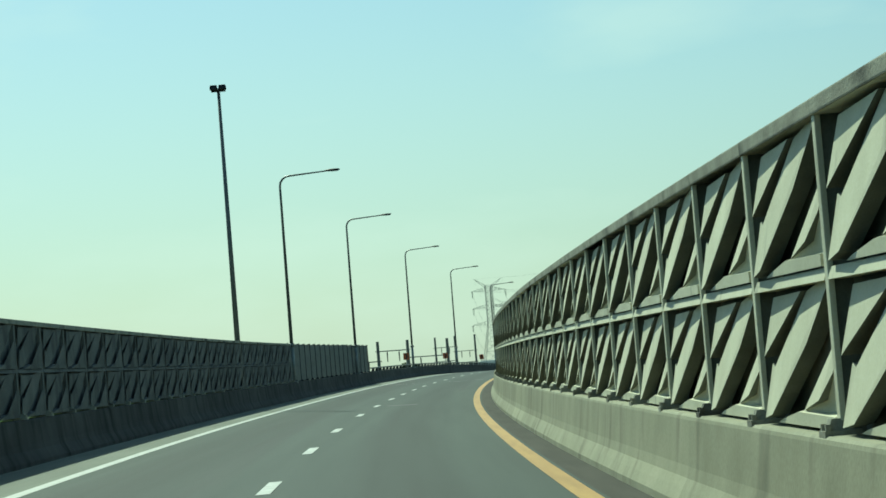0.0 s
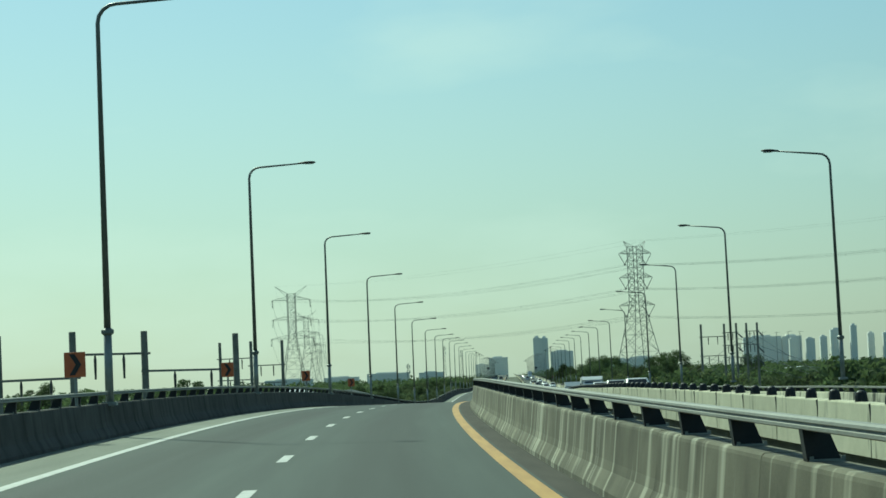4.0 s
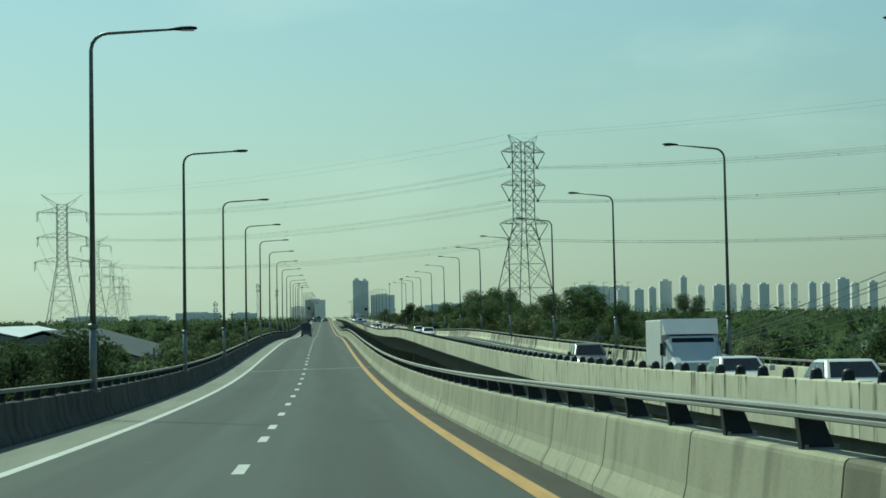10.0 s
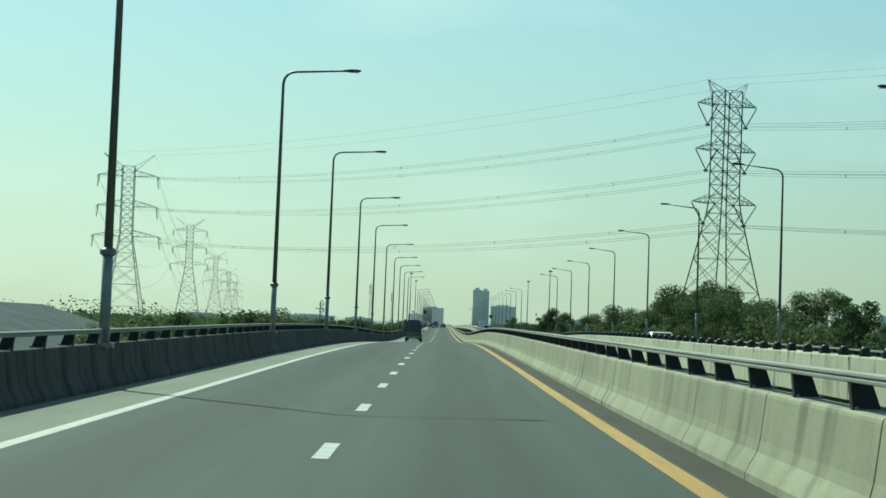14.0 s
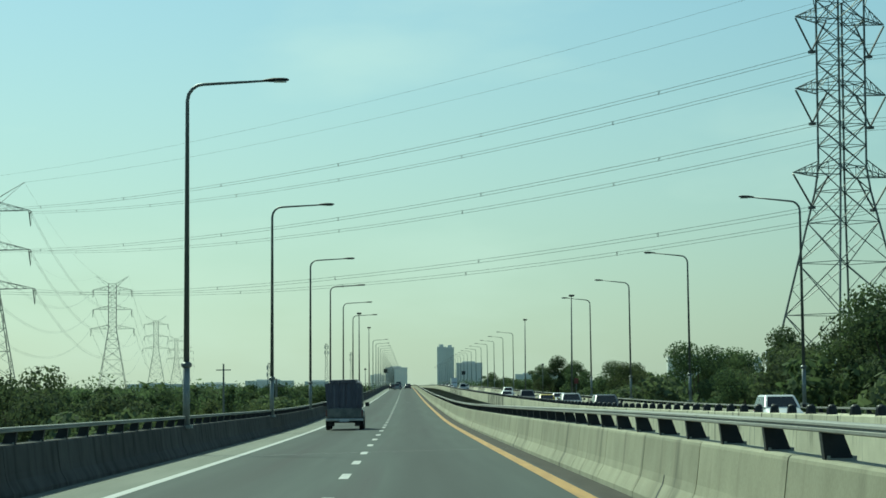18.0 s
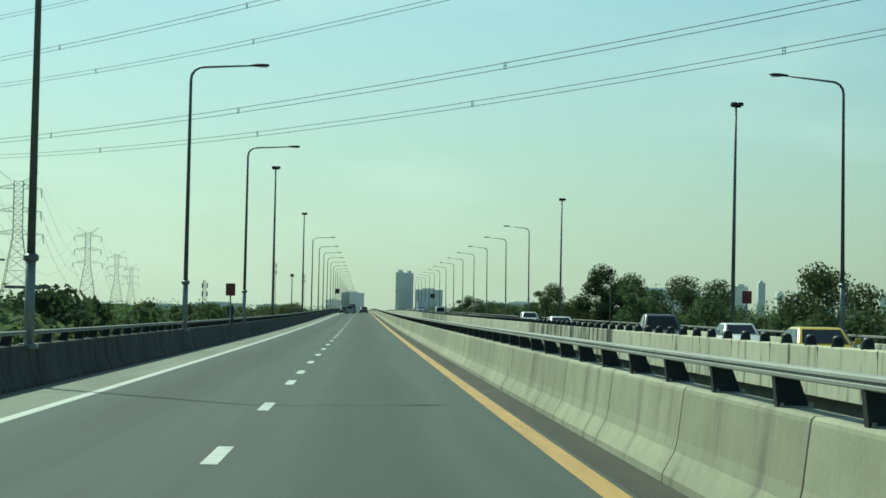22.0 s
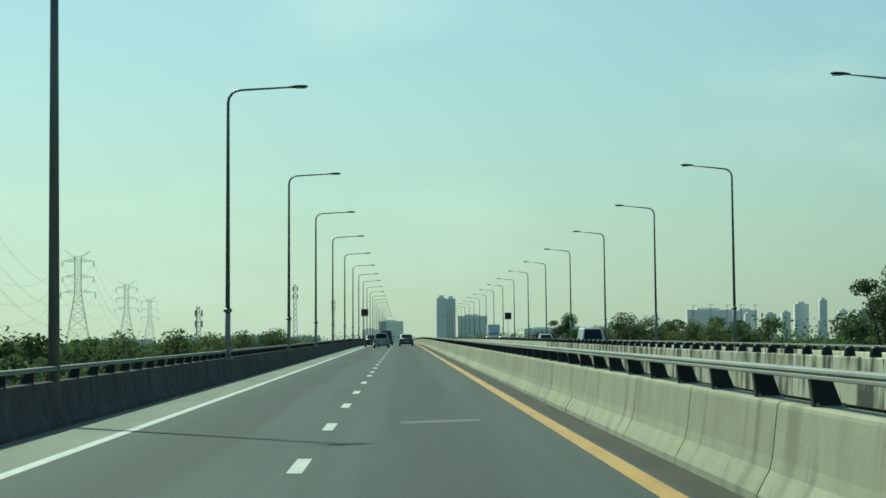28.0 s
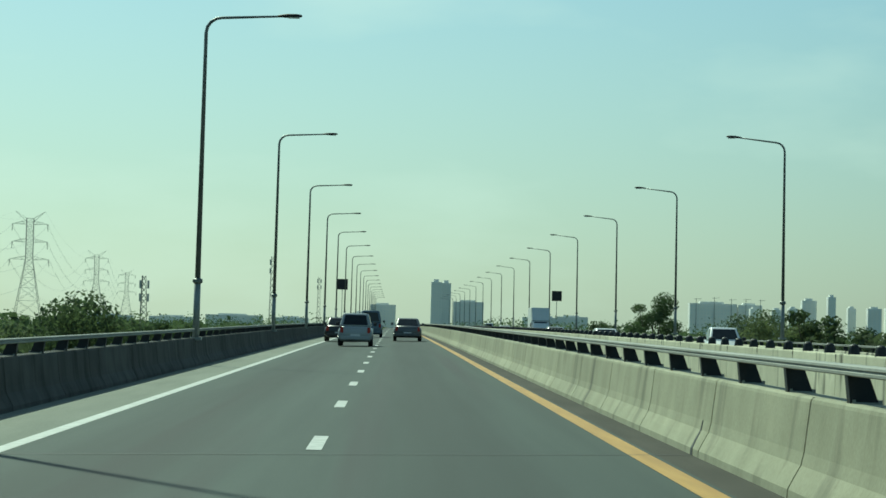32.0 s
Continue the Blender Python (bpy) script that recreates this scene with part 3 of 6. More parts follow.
def barrier(name, label, foot, side, s1, near, materials, rail_from, posts_near, railed=True):
    """A run of barrier. side 1: its back lies to the right of the foot. near: stations of the blocks that are parts of their own."""
    top = group(name, label, "concrete barrier", kind="structure")
    far = {}
    for k in range(CAST[-1][1]):
        s, e = joint_at(k), joint_at(k + 1)
        m = materials(s)
        pose_ = (stand(s, foot, 0) if side > 0 else stand(e, foot, 0) @ FLIP) @ Matrix.Diagonal((1, (e - s) / BLOCK, 1, 1))
        if near[0] <= s <= near[1]:
            again(BLOCKS[m.name], "barrier_block", pose_, top)
        else:
            far.setdefault(m.name, []).append(pose_)
    for key, poses in far.items():
        src = BLOCKS[key]
        co = [v.co for v in src.vertices]
        vs, fs = [], []
        for p in poses:
            base = len(vs)
            vs += [tuple(p @ c) for c in co]
            fs += [tuple(base + i for i in q.vertices) for q in src.polygons]
        me = bpy.data.meshes.new("barrier_blocks_far")
        me.from_pydata(vs, [], fs)
        for mat in src.materials:
            me.materials.append(mat)
        me.polygons.foreach_set("material_index", [q.material_index for q in src.polygons] * len(poses))
        ob = tagged(new("barrier_blocks_far", me), kind="stuff")
        ob.parent = top
    posts, kind = [], POST if railed else STUB
    for k in range(2 * CAST[-1][1]):
        s = joint_at(k / 2 + 0.25)
        if s < rail_from:
            continue
        pose_ = stand(s, foot, 0) if side > 0 else stand(s, foot, 0) @ FLIP
        if posts_near[0] <= s <= posts_near[1]:
            again(kind, "rail_post" if railed else "domed_stub", pose_, top)
        else:
            posts.append(pose_)
    if posts:
        co = [v.co for v in kind.vertices]
        vs, fs = [], []
        for p in posts:
            base = len(vs)
            vs += [tuple(p @ c) for c in co]
            fs += [tuple(base + i for i in q.vertices) for q in kind.polygons]
        me = bpy.data.meshes.new("rail_posts_far")
        me.from_pydata(vs, [], fs)
        me.materials.append(DARK_METAL)
        me.materials.append(RAIL_STEEL)
        me.polygons.foreach_set("material_index", [q.material_index for q in kind.polygons] * len(posts))
        ob = tagged(new("rail_posts_far", me), kind="stuff")
        ob.parent = top
    s = rail_from + 0.6
    while railed and s < s1:
        e = min(s + 28.0, s1)
        sweep("rail", [(foot + side * a, z) for a, z in (RAIL if side > 0 else RAIL[::-1])], s, e - 0.02, RAIL_STEEL, step=7, close=True, parent=top)
        s = e
    return top


# where the deck has a joint the barrier foot is cracked open, with torn dark filler
bm = bmesh.new()
foot = [(-0.006, -0.02), (0.0, 0.07), (0.05, 0.17), (0.10, 0.26), (0.122, 0.36)]
left_side = [bm.verts.new((x, 0.02 + 0.16 * k / 4, z)) for k, (x, z) in enumerate(foot)]
right_side = [bm.verts.new((x, 0.20 + 0.02 * k / 4, z)) for k, (x, z) in enumerate(foot)]
back = [bm.verts.new((x + 0.08, 0.12 + 0.07 * k / 4, z)) for k, (x, z) in enumerate(foot)]
for k in range(4):
    bm.faces.new((left_side[k], right_side[k], right_side[k + 1], left_side[k + 1]))
    bm.faces.new((left_side[k], left_side[k + 1], back[k + 1], back[k]))
    bm.faces.new((right_side[k], back[k], back[k + 1], right_side[k + 1]))
bmesh.ops.recalc_face_normals(bm, faces=bm.faces[:])
CRACK = mesh_of(bm, "joint_crack", JOINT)


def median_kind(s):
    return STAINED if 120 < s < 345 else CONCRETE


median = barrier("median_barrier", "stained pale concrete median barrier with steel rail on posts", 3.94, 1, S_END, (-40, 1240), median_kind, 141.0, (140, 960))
for s in JOINTS:
    if 150 < s:
        again(CRACK, "joint_crack", stand(s, 3.94, 0), median)
barrier("left_barrier", "concrete edge barrier coloured dark for its shade, with steel rail on posts", -4.80, -1, S_END, (-40, 1240), lambda s: SHADE_CONCRETE, 153.0, (150, 980))
barrier("opposite_median_barrier", "pale drip-stained concrete barrier with squat dark stubs on top", 11.12, -1, S_END, (100, 1240), lambda s: MOSSY if 848 < s < 888 or 1015 < s < 1125 else DRIPPED, 100.0, (200, 1000), False)
barrier("opposite_outer_barrier", "concrete outer barrier of the opposite carriageway with rail", 19.62, 1, S_END, (100, 1240), lambda s: MOSSY if s % 90 < 50 else DRIPPED, 100.0, (200, 1000))

# ---- noise walls ----
BAY = 2.8


def folded_panel(name, material, recess_tone, deep=1.0):
    """A cast panel 2.66 wide and 0.965 high: slanting plates that stand out of a recess in the second material, in a
    raised frame; x along the wall, y towards the road, z up.
    """
    w, h, face = 2.66, 0.965, 0.21
    bm = bmesh.new()

    def plate(outline, thick):
        """A slab with the given front outline (fraction along the bay, height, depth); its edges run back into the recess."""
        front = [bm.verts.new((w * (1 - f), face + d * deep, z)) for f, z, d in outline]
        rear = [bm.verts.new((w * (1 - f), face + (d - thick) * deep, z)) for f, z, d in outline]
        bm.faces.new(front).material_index = 0
        for i in range(len(outline)):
            j = (i + 1) % len(outline)
            bm.faces.new((front[i], rear[i], rear[j], front[j])).material_index = 1

    plate([(0.12, 0.845, -0.07), (0.05, 0.44, 0.0), (0.60, 0.855, -0.035)], 0.12)
    plate([(0.59, 0.850, -0.075), (0.40, 0.63, -0.05), (0.165, 0.37, -0.02), (0.115, 0.40, -0.03), (0.045, 0.02, 0.025), (0.225, 0.055, 0.055), (0.685, 0.52, 0.0), (0.97, 0.93, -0.05)], 0.12)
    plate([(0.975, 0.55, -0.05), (0.56, 0.095, -0.01), (0.82, 0.17, 0.02), (0.965, 0.34, -0.01)], 0.10)
    bmesh.ops.recalc_face_normals(bm, faces=bm.faces[:])
    old = set(bm.faces)
    # soffit below the third plate and the ledge under it
    v = [bm.verts.new((w * (1 - f), face + d * deep, z)) for f, z, d in ((0.56, 0.095, -0.02), (0.975, 0.36, -0.02), (0.975, 0.05, -0.09), (0.58, 0.06, -0.08))]
    bm.faces.new(v)
    outline = [(0.22, 0.0), (0.30, 0.03), (0.52, 0.085), (0.98, 0.075), (0.98, 0.0)]
    front = [bm.verts.new((w * (1 - f), face + 0.012, z)) for f, z in outline]
    rear = [bm.verts.new((w * (1 - f), face - 0.10, z * 1.25)) for f, z in outline]
    bm.faces.new(front)
    for i in range(4):
        bm.faces.new((front[i], rear[i], rear[i + 1], front[i + 1]))
    # frame
    v = [bm.verts.new(c) for x in (0, w) for c in ((x, -0.09, h - 0.075), (x, face + 0.012, h - 0.075), (x, face - 0.012, h), (x, -0.09, h))]
    for q in ((0, 1, 5, 4), (1, 2, 6, 5), (2, 3, 7, 6), (0, 3, 2, 1), (4, 5, 6, 7)):
        bm.faces.new([v[i] for i in q])
    for f in bm.faces:
        if f not in old:
            f.material_index = 0
    # recess and its back, in the second material
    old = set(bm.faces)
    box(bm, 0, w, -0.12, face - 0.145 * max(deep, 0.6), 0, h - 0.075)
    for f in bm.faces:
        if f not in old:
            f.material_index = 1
    return mesh_of(bm, name, [material, recess_tone])


# right wall: the shade in the recesses is put into their colour
FOLDED = folded_panel("folded_panel", PANEL, RECESS_SHADE)
# left wall: the same panel nearly flat, in the darkened shade-side colour
FOLDED_DARK = folded_panel("folded_panel", SHADE_PANEL, SHADE_PANEL, 0.10)
bm = bmesh.new()
box(bm, -0.012, 0.012, -0.09, 0.18, 0.80, 2.71)
box(bm, -0.06, 0.06, -0.10, -0.09, 0.80, 2.71)
old = set(bm.faces)
box(bm, -0.05, 0.05, 0.18, 0.218, 0.80, 2.71, bevel=0.006)
# web and rear flange carry the painted recess shade
for f in bm.faces:
    f.material_index = 1 if f in old else 0
WALL_POST = mesh_of(bm, "wall_post", [PANEL, RECESS_SHADE])
bm = bmesh.new()
box(bm, -0.012, 0.012, -0.09, 0.05, 0.80, 2.83)
box(bm, -0.035, 0.035, 0.05, 0.058, 0.80, 2.82)
box(bm, -0.018, 0.018, 0.01, 0.07, 2.82, 2.845)
DARK_POST = mesh_of(bm, "wall_post", POST_STEEL)
bm = bmesh.new()
box(bm, -0.085, 0.085, -0.09, 0.20, 0.80, 2.78, bevel=0.01)
SHADE_POST = mesh_of(bm, "wall_post", SHADE_PANEL)
bm = bmesh.new()
box(bm, -0.10, 0.10, 0.10, 0.33, 0.79, 0.84)
box(bm, -0.07, 0.07, 0.14, 0.30, 0.84, 0.91, top=(0.025, 0.025))
for dx in (-0.07, 0.07):
    box(bm, dx - 0.018, dx + 0.018, 0.29, 0.32, 0.84, 0.88)
POST_FOOT = mesh_of(bm, "post_foot", CAP)
bm = bmesh.new()
box(bm, -0.07, 0.07, -0.02, 0.14, 0.79, 0.82)
box(bm, -0.04, 0.04, 0.05, 0.12, 0.82, 0.87, top=(0.015, 0.015))
SMALL_FOOT = mesh_of(bm, "post_foot", DARK_METAL)
bm = bmesh.new()
box(bm, 0, BAY, -0.12, 0.235, 0, 0.10, bevel=0.012)
CAP_BEAM = mesh_of(bm, "cap_beam", CAP)
bm = bmesh.new()
tube(bm, [(0, 0, 0), (0, 0, 0.10), (0.03, 0.02, 0.16), (0.12, 0.05, 0.17), (0.17, 0.07, 0.13)], 0.012, 5)
box(bm, -0.035, 0.035, -0.03, 0.03, -0.005, 0.06)
HOOK = mesh_of(bm, "lifting_hook", DARK_METAL)
# a ribbed metal sheet panel of the grey wall
bm = bmesh.new()
w = BAY - 0.08
LEVELS = [(0.0, 0.31), (0.31, 0.69), (0.69, 0.94), (0.94, 1.27), (1.27, 1.66), (1.66, 1.97)]


def sheet_set(sheet, rib, gap):
    """The six boards of a bay and the rib that covers a joint."""
    boards = []
    for a, b in LEVELS:
        bm = bmesh.new()
        box(bm, 0, w, -0.05, 0.03, a + gap, b - gap, bevel=0.006)
        boards.append(mesh_of(bm, "sheet_board", sheet))
    bm = bmesh.new()
    box(bm, 0, w, 0.028, 0.058, -0.018, 0.018, bevel=0.006)
    return boards, mesh_of(bm, "sheet_rib", rib)


SHEETS, SHEETS_DARK = sheet_set(GREY_METAL, RIB_METAL, 0.006), sheet_set(SHADE_SHEET, SHADE_SHEET, 0.0004)


LOWER = Matrix.Translation((0, 0, 0.8)) @ Matrix.Diagonal((1, 1, 0.87, 1)) @ Matrix.Translation((0, 0, -0.8))


def wall_pose(s, u, side):
    """side 1: wall on the right, seen from the road on its left; the left walls are lower."""
    m = stand(s, u, 0) @ Matrix.Rotation(radians(90 if side > 0 else -90), 4, "Z")
    if side < 0:
        return m @ LOWER
    # the wall drops a little towards its end
    tall = 1 + 0.032 * min(1, max(0, (78 - s) / 30))
    return m @ Matrix.Translation((0, 0, 0.8)) @ Matrix.Diagonal((1, 1, tall, 1)) @ Matrix.Translation((0, 0, -0.8))


def noise_wall(name, label, u, side, s0, s1, folded):
    top = group(name, label, "noise wall", kind="structure")
    n = int(round((s1 - s0) / BAY))
    for k in range(n + 1):
        s = s0 + k * BAY
        again((WALL_POST if side > 0 else SHADE_POST) if folded else DARK_POST, "wall_post", wall_pose(s, u, side), top)
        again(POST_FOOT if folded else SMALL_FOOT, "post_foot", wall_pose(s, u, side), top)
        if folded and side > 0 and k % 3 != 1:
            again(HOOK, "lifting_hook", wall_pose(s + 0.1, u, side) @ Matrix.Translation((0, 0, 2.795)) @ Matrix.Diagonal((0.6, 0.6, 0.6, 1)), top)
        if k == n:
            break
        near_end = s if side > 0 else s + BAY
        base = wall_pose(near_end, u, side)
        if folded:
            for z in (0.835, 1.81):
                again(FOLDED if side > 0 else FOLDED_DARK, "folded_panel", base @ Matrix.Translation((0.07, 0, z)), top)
            again(CAP_BEAM, "cap_beam", base @ Matrix.Translation((0, 0, 2.70)), top)
        else:
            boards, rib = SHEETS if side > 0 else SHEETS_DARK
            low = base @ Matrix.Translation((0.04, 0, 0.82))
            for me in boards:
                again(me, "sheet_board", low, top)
            for a, b in LEVELS[1:] if side > 0 else []:
                again(rib, "sheet_rib", low @ Matrix.Translation((0, 0, a)), top)
    return top


noise_wall("noise_wall_right", "pale concrete noise wall of slant-folded panels on the median barrier", 4.45, 1, 89.8 - 40 * BAY, 89.8, True)
noise_wall("noise_wall_grey", "grey metal sheet noise wall with dark posts on the median barrier", 4.34, 1, 89.9, 89.9 + 18 * BAY, False)
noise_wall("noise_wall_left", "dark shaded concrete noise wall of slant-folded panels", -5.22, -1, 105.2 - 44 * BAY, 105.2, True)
noise_wall("noise_wall_left_grey", "grey metal sheet noise wall on the edge barrier, coloured dark for shade", -5.15, -1, 105.3, 105.3 + 17 * BAY, False)


# ---- street lamps ----
FOOT_STEEL = surface("galvanised_foot", (0.20, 0.22, 0.21), (0.30, 0.32, 0.31), scale=3, rough=0.55, metal=0.4, fine=40)


def lamp_mesh_parts(top, reach, up=0.12, zt=10.26):
    bm = bmesh.new()
    r = 0.45
    pts, rad = [(0, 0, 0.72), (0, 0, 2.5)], [0.10, 0.095]
    part("pole_foot", tube(bm, pts, rad, 10), FOOT_STEEL, top, "pale galvanised foot", True)
    bm = bmesh.new()
    pts = [(0, 0, 2.45), (0, 0, zt - r)] + [(r * (1 - math.cos(a)), 0, zt - r + r * math.sin(a)) for a in (0.4, 0.8, 1.2, 1.57)] + [(reach - 0.6, 0, zt + up - 0.02)]
    rad = [0.082, 0.052, 0.050, 0.048, 0.045, 0.043, 0.030]
    part("pole", tube(bm, pts, rad, 10), POLE_STEEL, top, "", True)
    bm = bmesh.new()
    box(bm, -0.17, 0.17, -0.17, 0.17, 0.74, 0.83)
    part("base_plate", bm, FOOT_STEEL, top)
    bm = bmesh.new()
    tube(bm, [(0, 0, 2.40), (0, 0, 2.44), (0, 0, 2.52), (0, 0, 2.56)], [0.10, 0.15, 0.15, 0.10], 12)
    part("flange", bm, POLE_STEEL, top)
    bm = bmesh.new()
    rings = [(0.0, 0.03, 0.03), (0.08, 0.07, 0.05), (0.30, 0.14, 0.075), (0.55, 0.15, 0.07), (0.70, 0.10, 0.05), (0.74, 0.03, 0.02)]
    prev = None
    for x, wy, hz in rings:
        ring = [bm.verts.new((reach - 0.72 + x, wy * math.cos(a), zt + up * (1 + 0.25 * x) - 0.02 + hz * math.sin(a) * (1.0 if math.sin(a) > 0 else 0.6))) for a in [k * math.tau / 10 for k in range(10)]]
        if prev:
            for k in range(10):
                bm.faces.new((prev[k], prev[(k + 1) % 10], ring[(k + 1) % 10], ring[k]))
        else:
            bm.faces.new(ring[::-1])
        prev = ring
    bm.faces.new(prev)
    part("lamp_head", bm, DARK_METAL, top, "dark cast lamp head", True)
    bm = bmesh.new()
    box(bm, reach - 0.40, reach - 0.06, -0.09, 0.09, zt + up - 0.062, zt + up - 0.03, bevel=0.01)
    part("lens", bm, CLEAR_LENS, top)


lamp = group("street_lamp", "tall grey steel street lamp with one curved arm", "street lamp", many="lamps along the motorway")
lamp_mesh_parts(lamp, 2.80)
LEFT_LAMPS = [107.1, 142.9, 188.2, 231.0, 274.1, 315.6, 360.0, 398.9, 439.1, 480.1, 522.6, 564.8, 604.3, 646.3, 685.6, 726.9, 769.6, 809.1, 848.3, 890.3, 1056.4, 1101.1, 1141.1, 1182.4, 1226.6, 1269.3, 1310.1] + [1349.5 + 41.3 * k for k in range(14)]
RIGHT_LAMPS = [102.0, 142.1, 186.8, 230.0, 275.0, 317.3, 358.4, 399.5, 441.5, 482.0, 520.8, 563.9, 606.3, 647.3, 687.6, 728.3, 771.3, 810.8, 851.1, 1016.5, 1057.0, 1101.7, 1141.1, 1182.6, 1224.8, 1267.2, 1308.4] + [1350.0 + 41.3 * k for k in range(14)]
# the poles lean a little towards the lanes
LEAN = Matrix.Rotation(radians(0.2), 4, "Y")
lamp.matrix_basis = stand(LEFT_LAMPS[0], -5.1, 0, lean=False) @ LEAN
for s in LEFT_LAMPS[1:]:
    copy_thing(lamp, stand(s, -4.97, 0, lean=False) @ LEAN)
lamp_b = group("street_lamp", "tall grey steel street lamp with one rising curved arm", "street lamp", many="lamps along the motorway")
lamp_mesh_parts(lamp_b, 2.80, 0.22, 10.15)
LEAN = Matrix.Rotation(radians(0.54), 4, "Y")
for k, s in enumerate(RIGHT_LAMPS):
    m = stand(s, 19.43, drop(s, 19.43) - 0.18, 180, lean=False) @ LEAN
    if k == 0:
        lamp_b.matrix_basis = m
    else:
        copy_thing(lamp_b, m)

flood = group("floodlight_pole", "tall straight steel pole with floodlights on top", "floodlight pole", many="floodlight poles")
bm = bmesh.new()
part("pole", tube(bm, [(0, 0, 0.72), (0, 0, 11.9)], [0.11, 0.055], 10), POLE_STEEL, flood, "", True)
bm = bmesh.new()
box(bm, -0.26, 0.26, -0.04, 0.04, 11.78, 11.84)
part("bracket", bm, DARK_METAL, flood)
for x in (-0.16, 0.16):
    bm = bmesh.new()
    box(bm, x - 0.14, x + 0.14, -0.28, 0.08, 11.85, 12.02, bevel=0.03, top=(0.02, 0.07))
    part("floodlight", bm, DARK_METAL, flood)
FLOODS = [(84.9, -5.11, -0.1), (934.1, -5.1, -0.1), (1015.9, -5.05, -0.2), (876.3, 19.3, drop(876, 19.3) - 0.6), (973.6, 19.2, drop(973, 19.2) - 0.75)]
flood.matrix_basis = stand(*FLOODS[0], lean=False)
for s, u, z in FLOODS[1:]:
    copy_thing(flood, stand(s, u, z, 20, lean=False))


def short_mast(s, u, z, top_z):
    ob = group("camera_mast", "short slim steel mast with a small dark floodlight", "mast", stand(s, u, z, lean=False), many="short masts")
    bm = bmesh.new()
    part("pole", tube(bm, [(0, 0, 0.2), (0, 0, top_z)], [0.055, 0.04], 8), POLE_STEEL, ob, "", True)
    bm = bmesh.new()
    box(bm, -0.16, 0.16, -0.24, 0.06, top_z - 0.02, top_z + 0.16, bevel=0.03, top=(0.02, 0.06))
    part("floodlight", bm, DARK_METAL, ob)
    bm = bmesh.new()
    box(bm, -0.2, 0.2, -0.03, 0.03, top_z - 0.09, top_z - 0.03)
    part("bracket", bm, DARK_METAL, ob)


short_mast(975.7, -5.0, 0.0, 4.5)
short_mast(934.0, 19.5, drop(934, 19.5), 4.1)


# ---- transmission towers and conductors ----
def lattice(arms, top_z, body, base, ground, horn):
    """Members of a lattice tower round the z axis; arms along x as (z, half width)."""
    segs = []

    def half(z):
        waist = arms[-1][0]
        return body if z >= waist else body + (base - body) * (waist - z) / (waist - ground)

    zs = [ground]
    while zs[-1] < top_z - 1.5:
        zs.append(zs[-1] + max(1.9, half(zs[-1]) * 1.25))
    zs[-1] = top_z
    corner = lambda z, i: Vector((half(z) * (1, 1, -1, -1)[i], half(z) * (1, -1, -1, 1)[i], z))
    for a, b in zip(zs, zs[1:]):
        for i in range(4):
            j = (i + 1) % 4
            segs.append((corner(a, i), corner(b, i), 0.11))
            segs.append((corner(a, i), corner(b, j), 0.055))
            segs.append((corner(a, j), corner(b, i), 0.055))
            segs.append((corner(b, i), corner(b, j), 0.05))
            if half(a) > 2.6:
                mid = (corner(a, i) + corner(b, i)) / 2
                cross_ = (corner(a, i) + corner(b, j) + corner(a, j) + corner(b, i)) / 4
                segs.append((mid, (corner(a, i) + cross_) / 2, 0.035))
                segs.append((mid, (corner(b, i) + cross_) / 2, 0.035))
    for z, r in arms:
        for sx in (1, -1):
            tip = Vector((sx * r, 0, z + 0.15))
            for y in (body, -body):
                lo, hi = Vector((sx * body, y, z)), Vector((sx * body, y, z + 1.7))
                segs += [(lo, tip, 0.07), (hi, tip, 0.06)]
                for f in (0.25, 0.5, 0.75):
                    segs += [(lo.lerp(tip, f), hi.lerp(tip, f), 0.035), (lo.lerp(tip, f), hi.lerp(tip, f - 0.25), 0.035)]
            for f in (0.2, 0.45, 0.7):
                segs.append((Vector((sx * body, body, z)).lerp(tip, f), Vector((sx * body, -body, z)).lerp(tip, f), 0.035))
    for sx in (1, -1):
        tip = Vector((sx * horn[0], 0, horn[1]))
        for y in (body, -body):
            segs += [(Vector((sx * body, y, top_z)), tip, 0.06), (Vector((sx * body, y, top_z - 1.4)), tip, 0.05)]
    return segs


def bars(bm, segs, grow=1.0):
    for a, b, r in segs:
        d = (b - a).normalized()
        p = d.orthogonal().normalized() * r * grow
        q = d.cross(p)
        v = [bm.verts.new(e + o) for e in (a, b) for o in (p, q, -p, -q)]
        for k in range(4):
            bm.faces.new((v[k], v[(k + 1) % 4], v[4 + (k + 1) % 4], v[4 + k]))
    return bm


ARMS = ((39.1, 6.0), (31.6, 6.1), (22.9, 6.6))
tower = group("transmission_tower", "steel lattice transmission tower with insulators in V shape", "transmission tower", many="transmission towers")
part("lattice", bars(bmesh.new(), lattice(ARMS, 41.5, 1.75, 7.2, GZ, (4.05, 43.1))), TOWER_STEEL, tower)
for z, r in ARMS:
    for sx in (1, -1):
        bm = bmesh.new()
        low = Vector((sx * (r + 1.75) / 2, 0, z - 3.3))
        for x in (r, 1.9):
            tube(bm, [(sx * x, 0, z), tuple(low)], 0.10, 6)
        box(bm, low.x - 0.25, low.x + 0.25, -0.3, 0.3, low.z - 0.25, low.z + 0.05)
        part("insulator_string", bm, INSULATOR, tower)
TOWERS = [(46.75, 862.6, 30.0), (-82.8, 1094.1, 14.0), (-119.0, 1580.0, 4.0), (-163.4, 2165.0, 4.0), (-206.8, 2745.0, 4.0), (-251.8, 3325.0, 4.0), (176.0, 638.0, 30.0)]
tower.matrix_basis = pose(*TOWERS[0][:2], 0, 0, 0, TOWERS[0][2])
x, y, a = TOWERS[6]
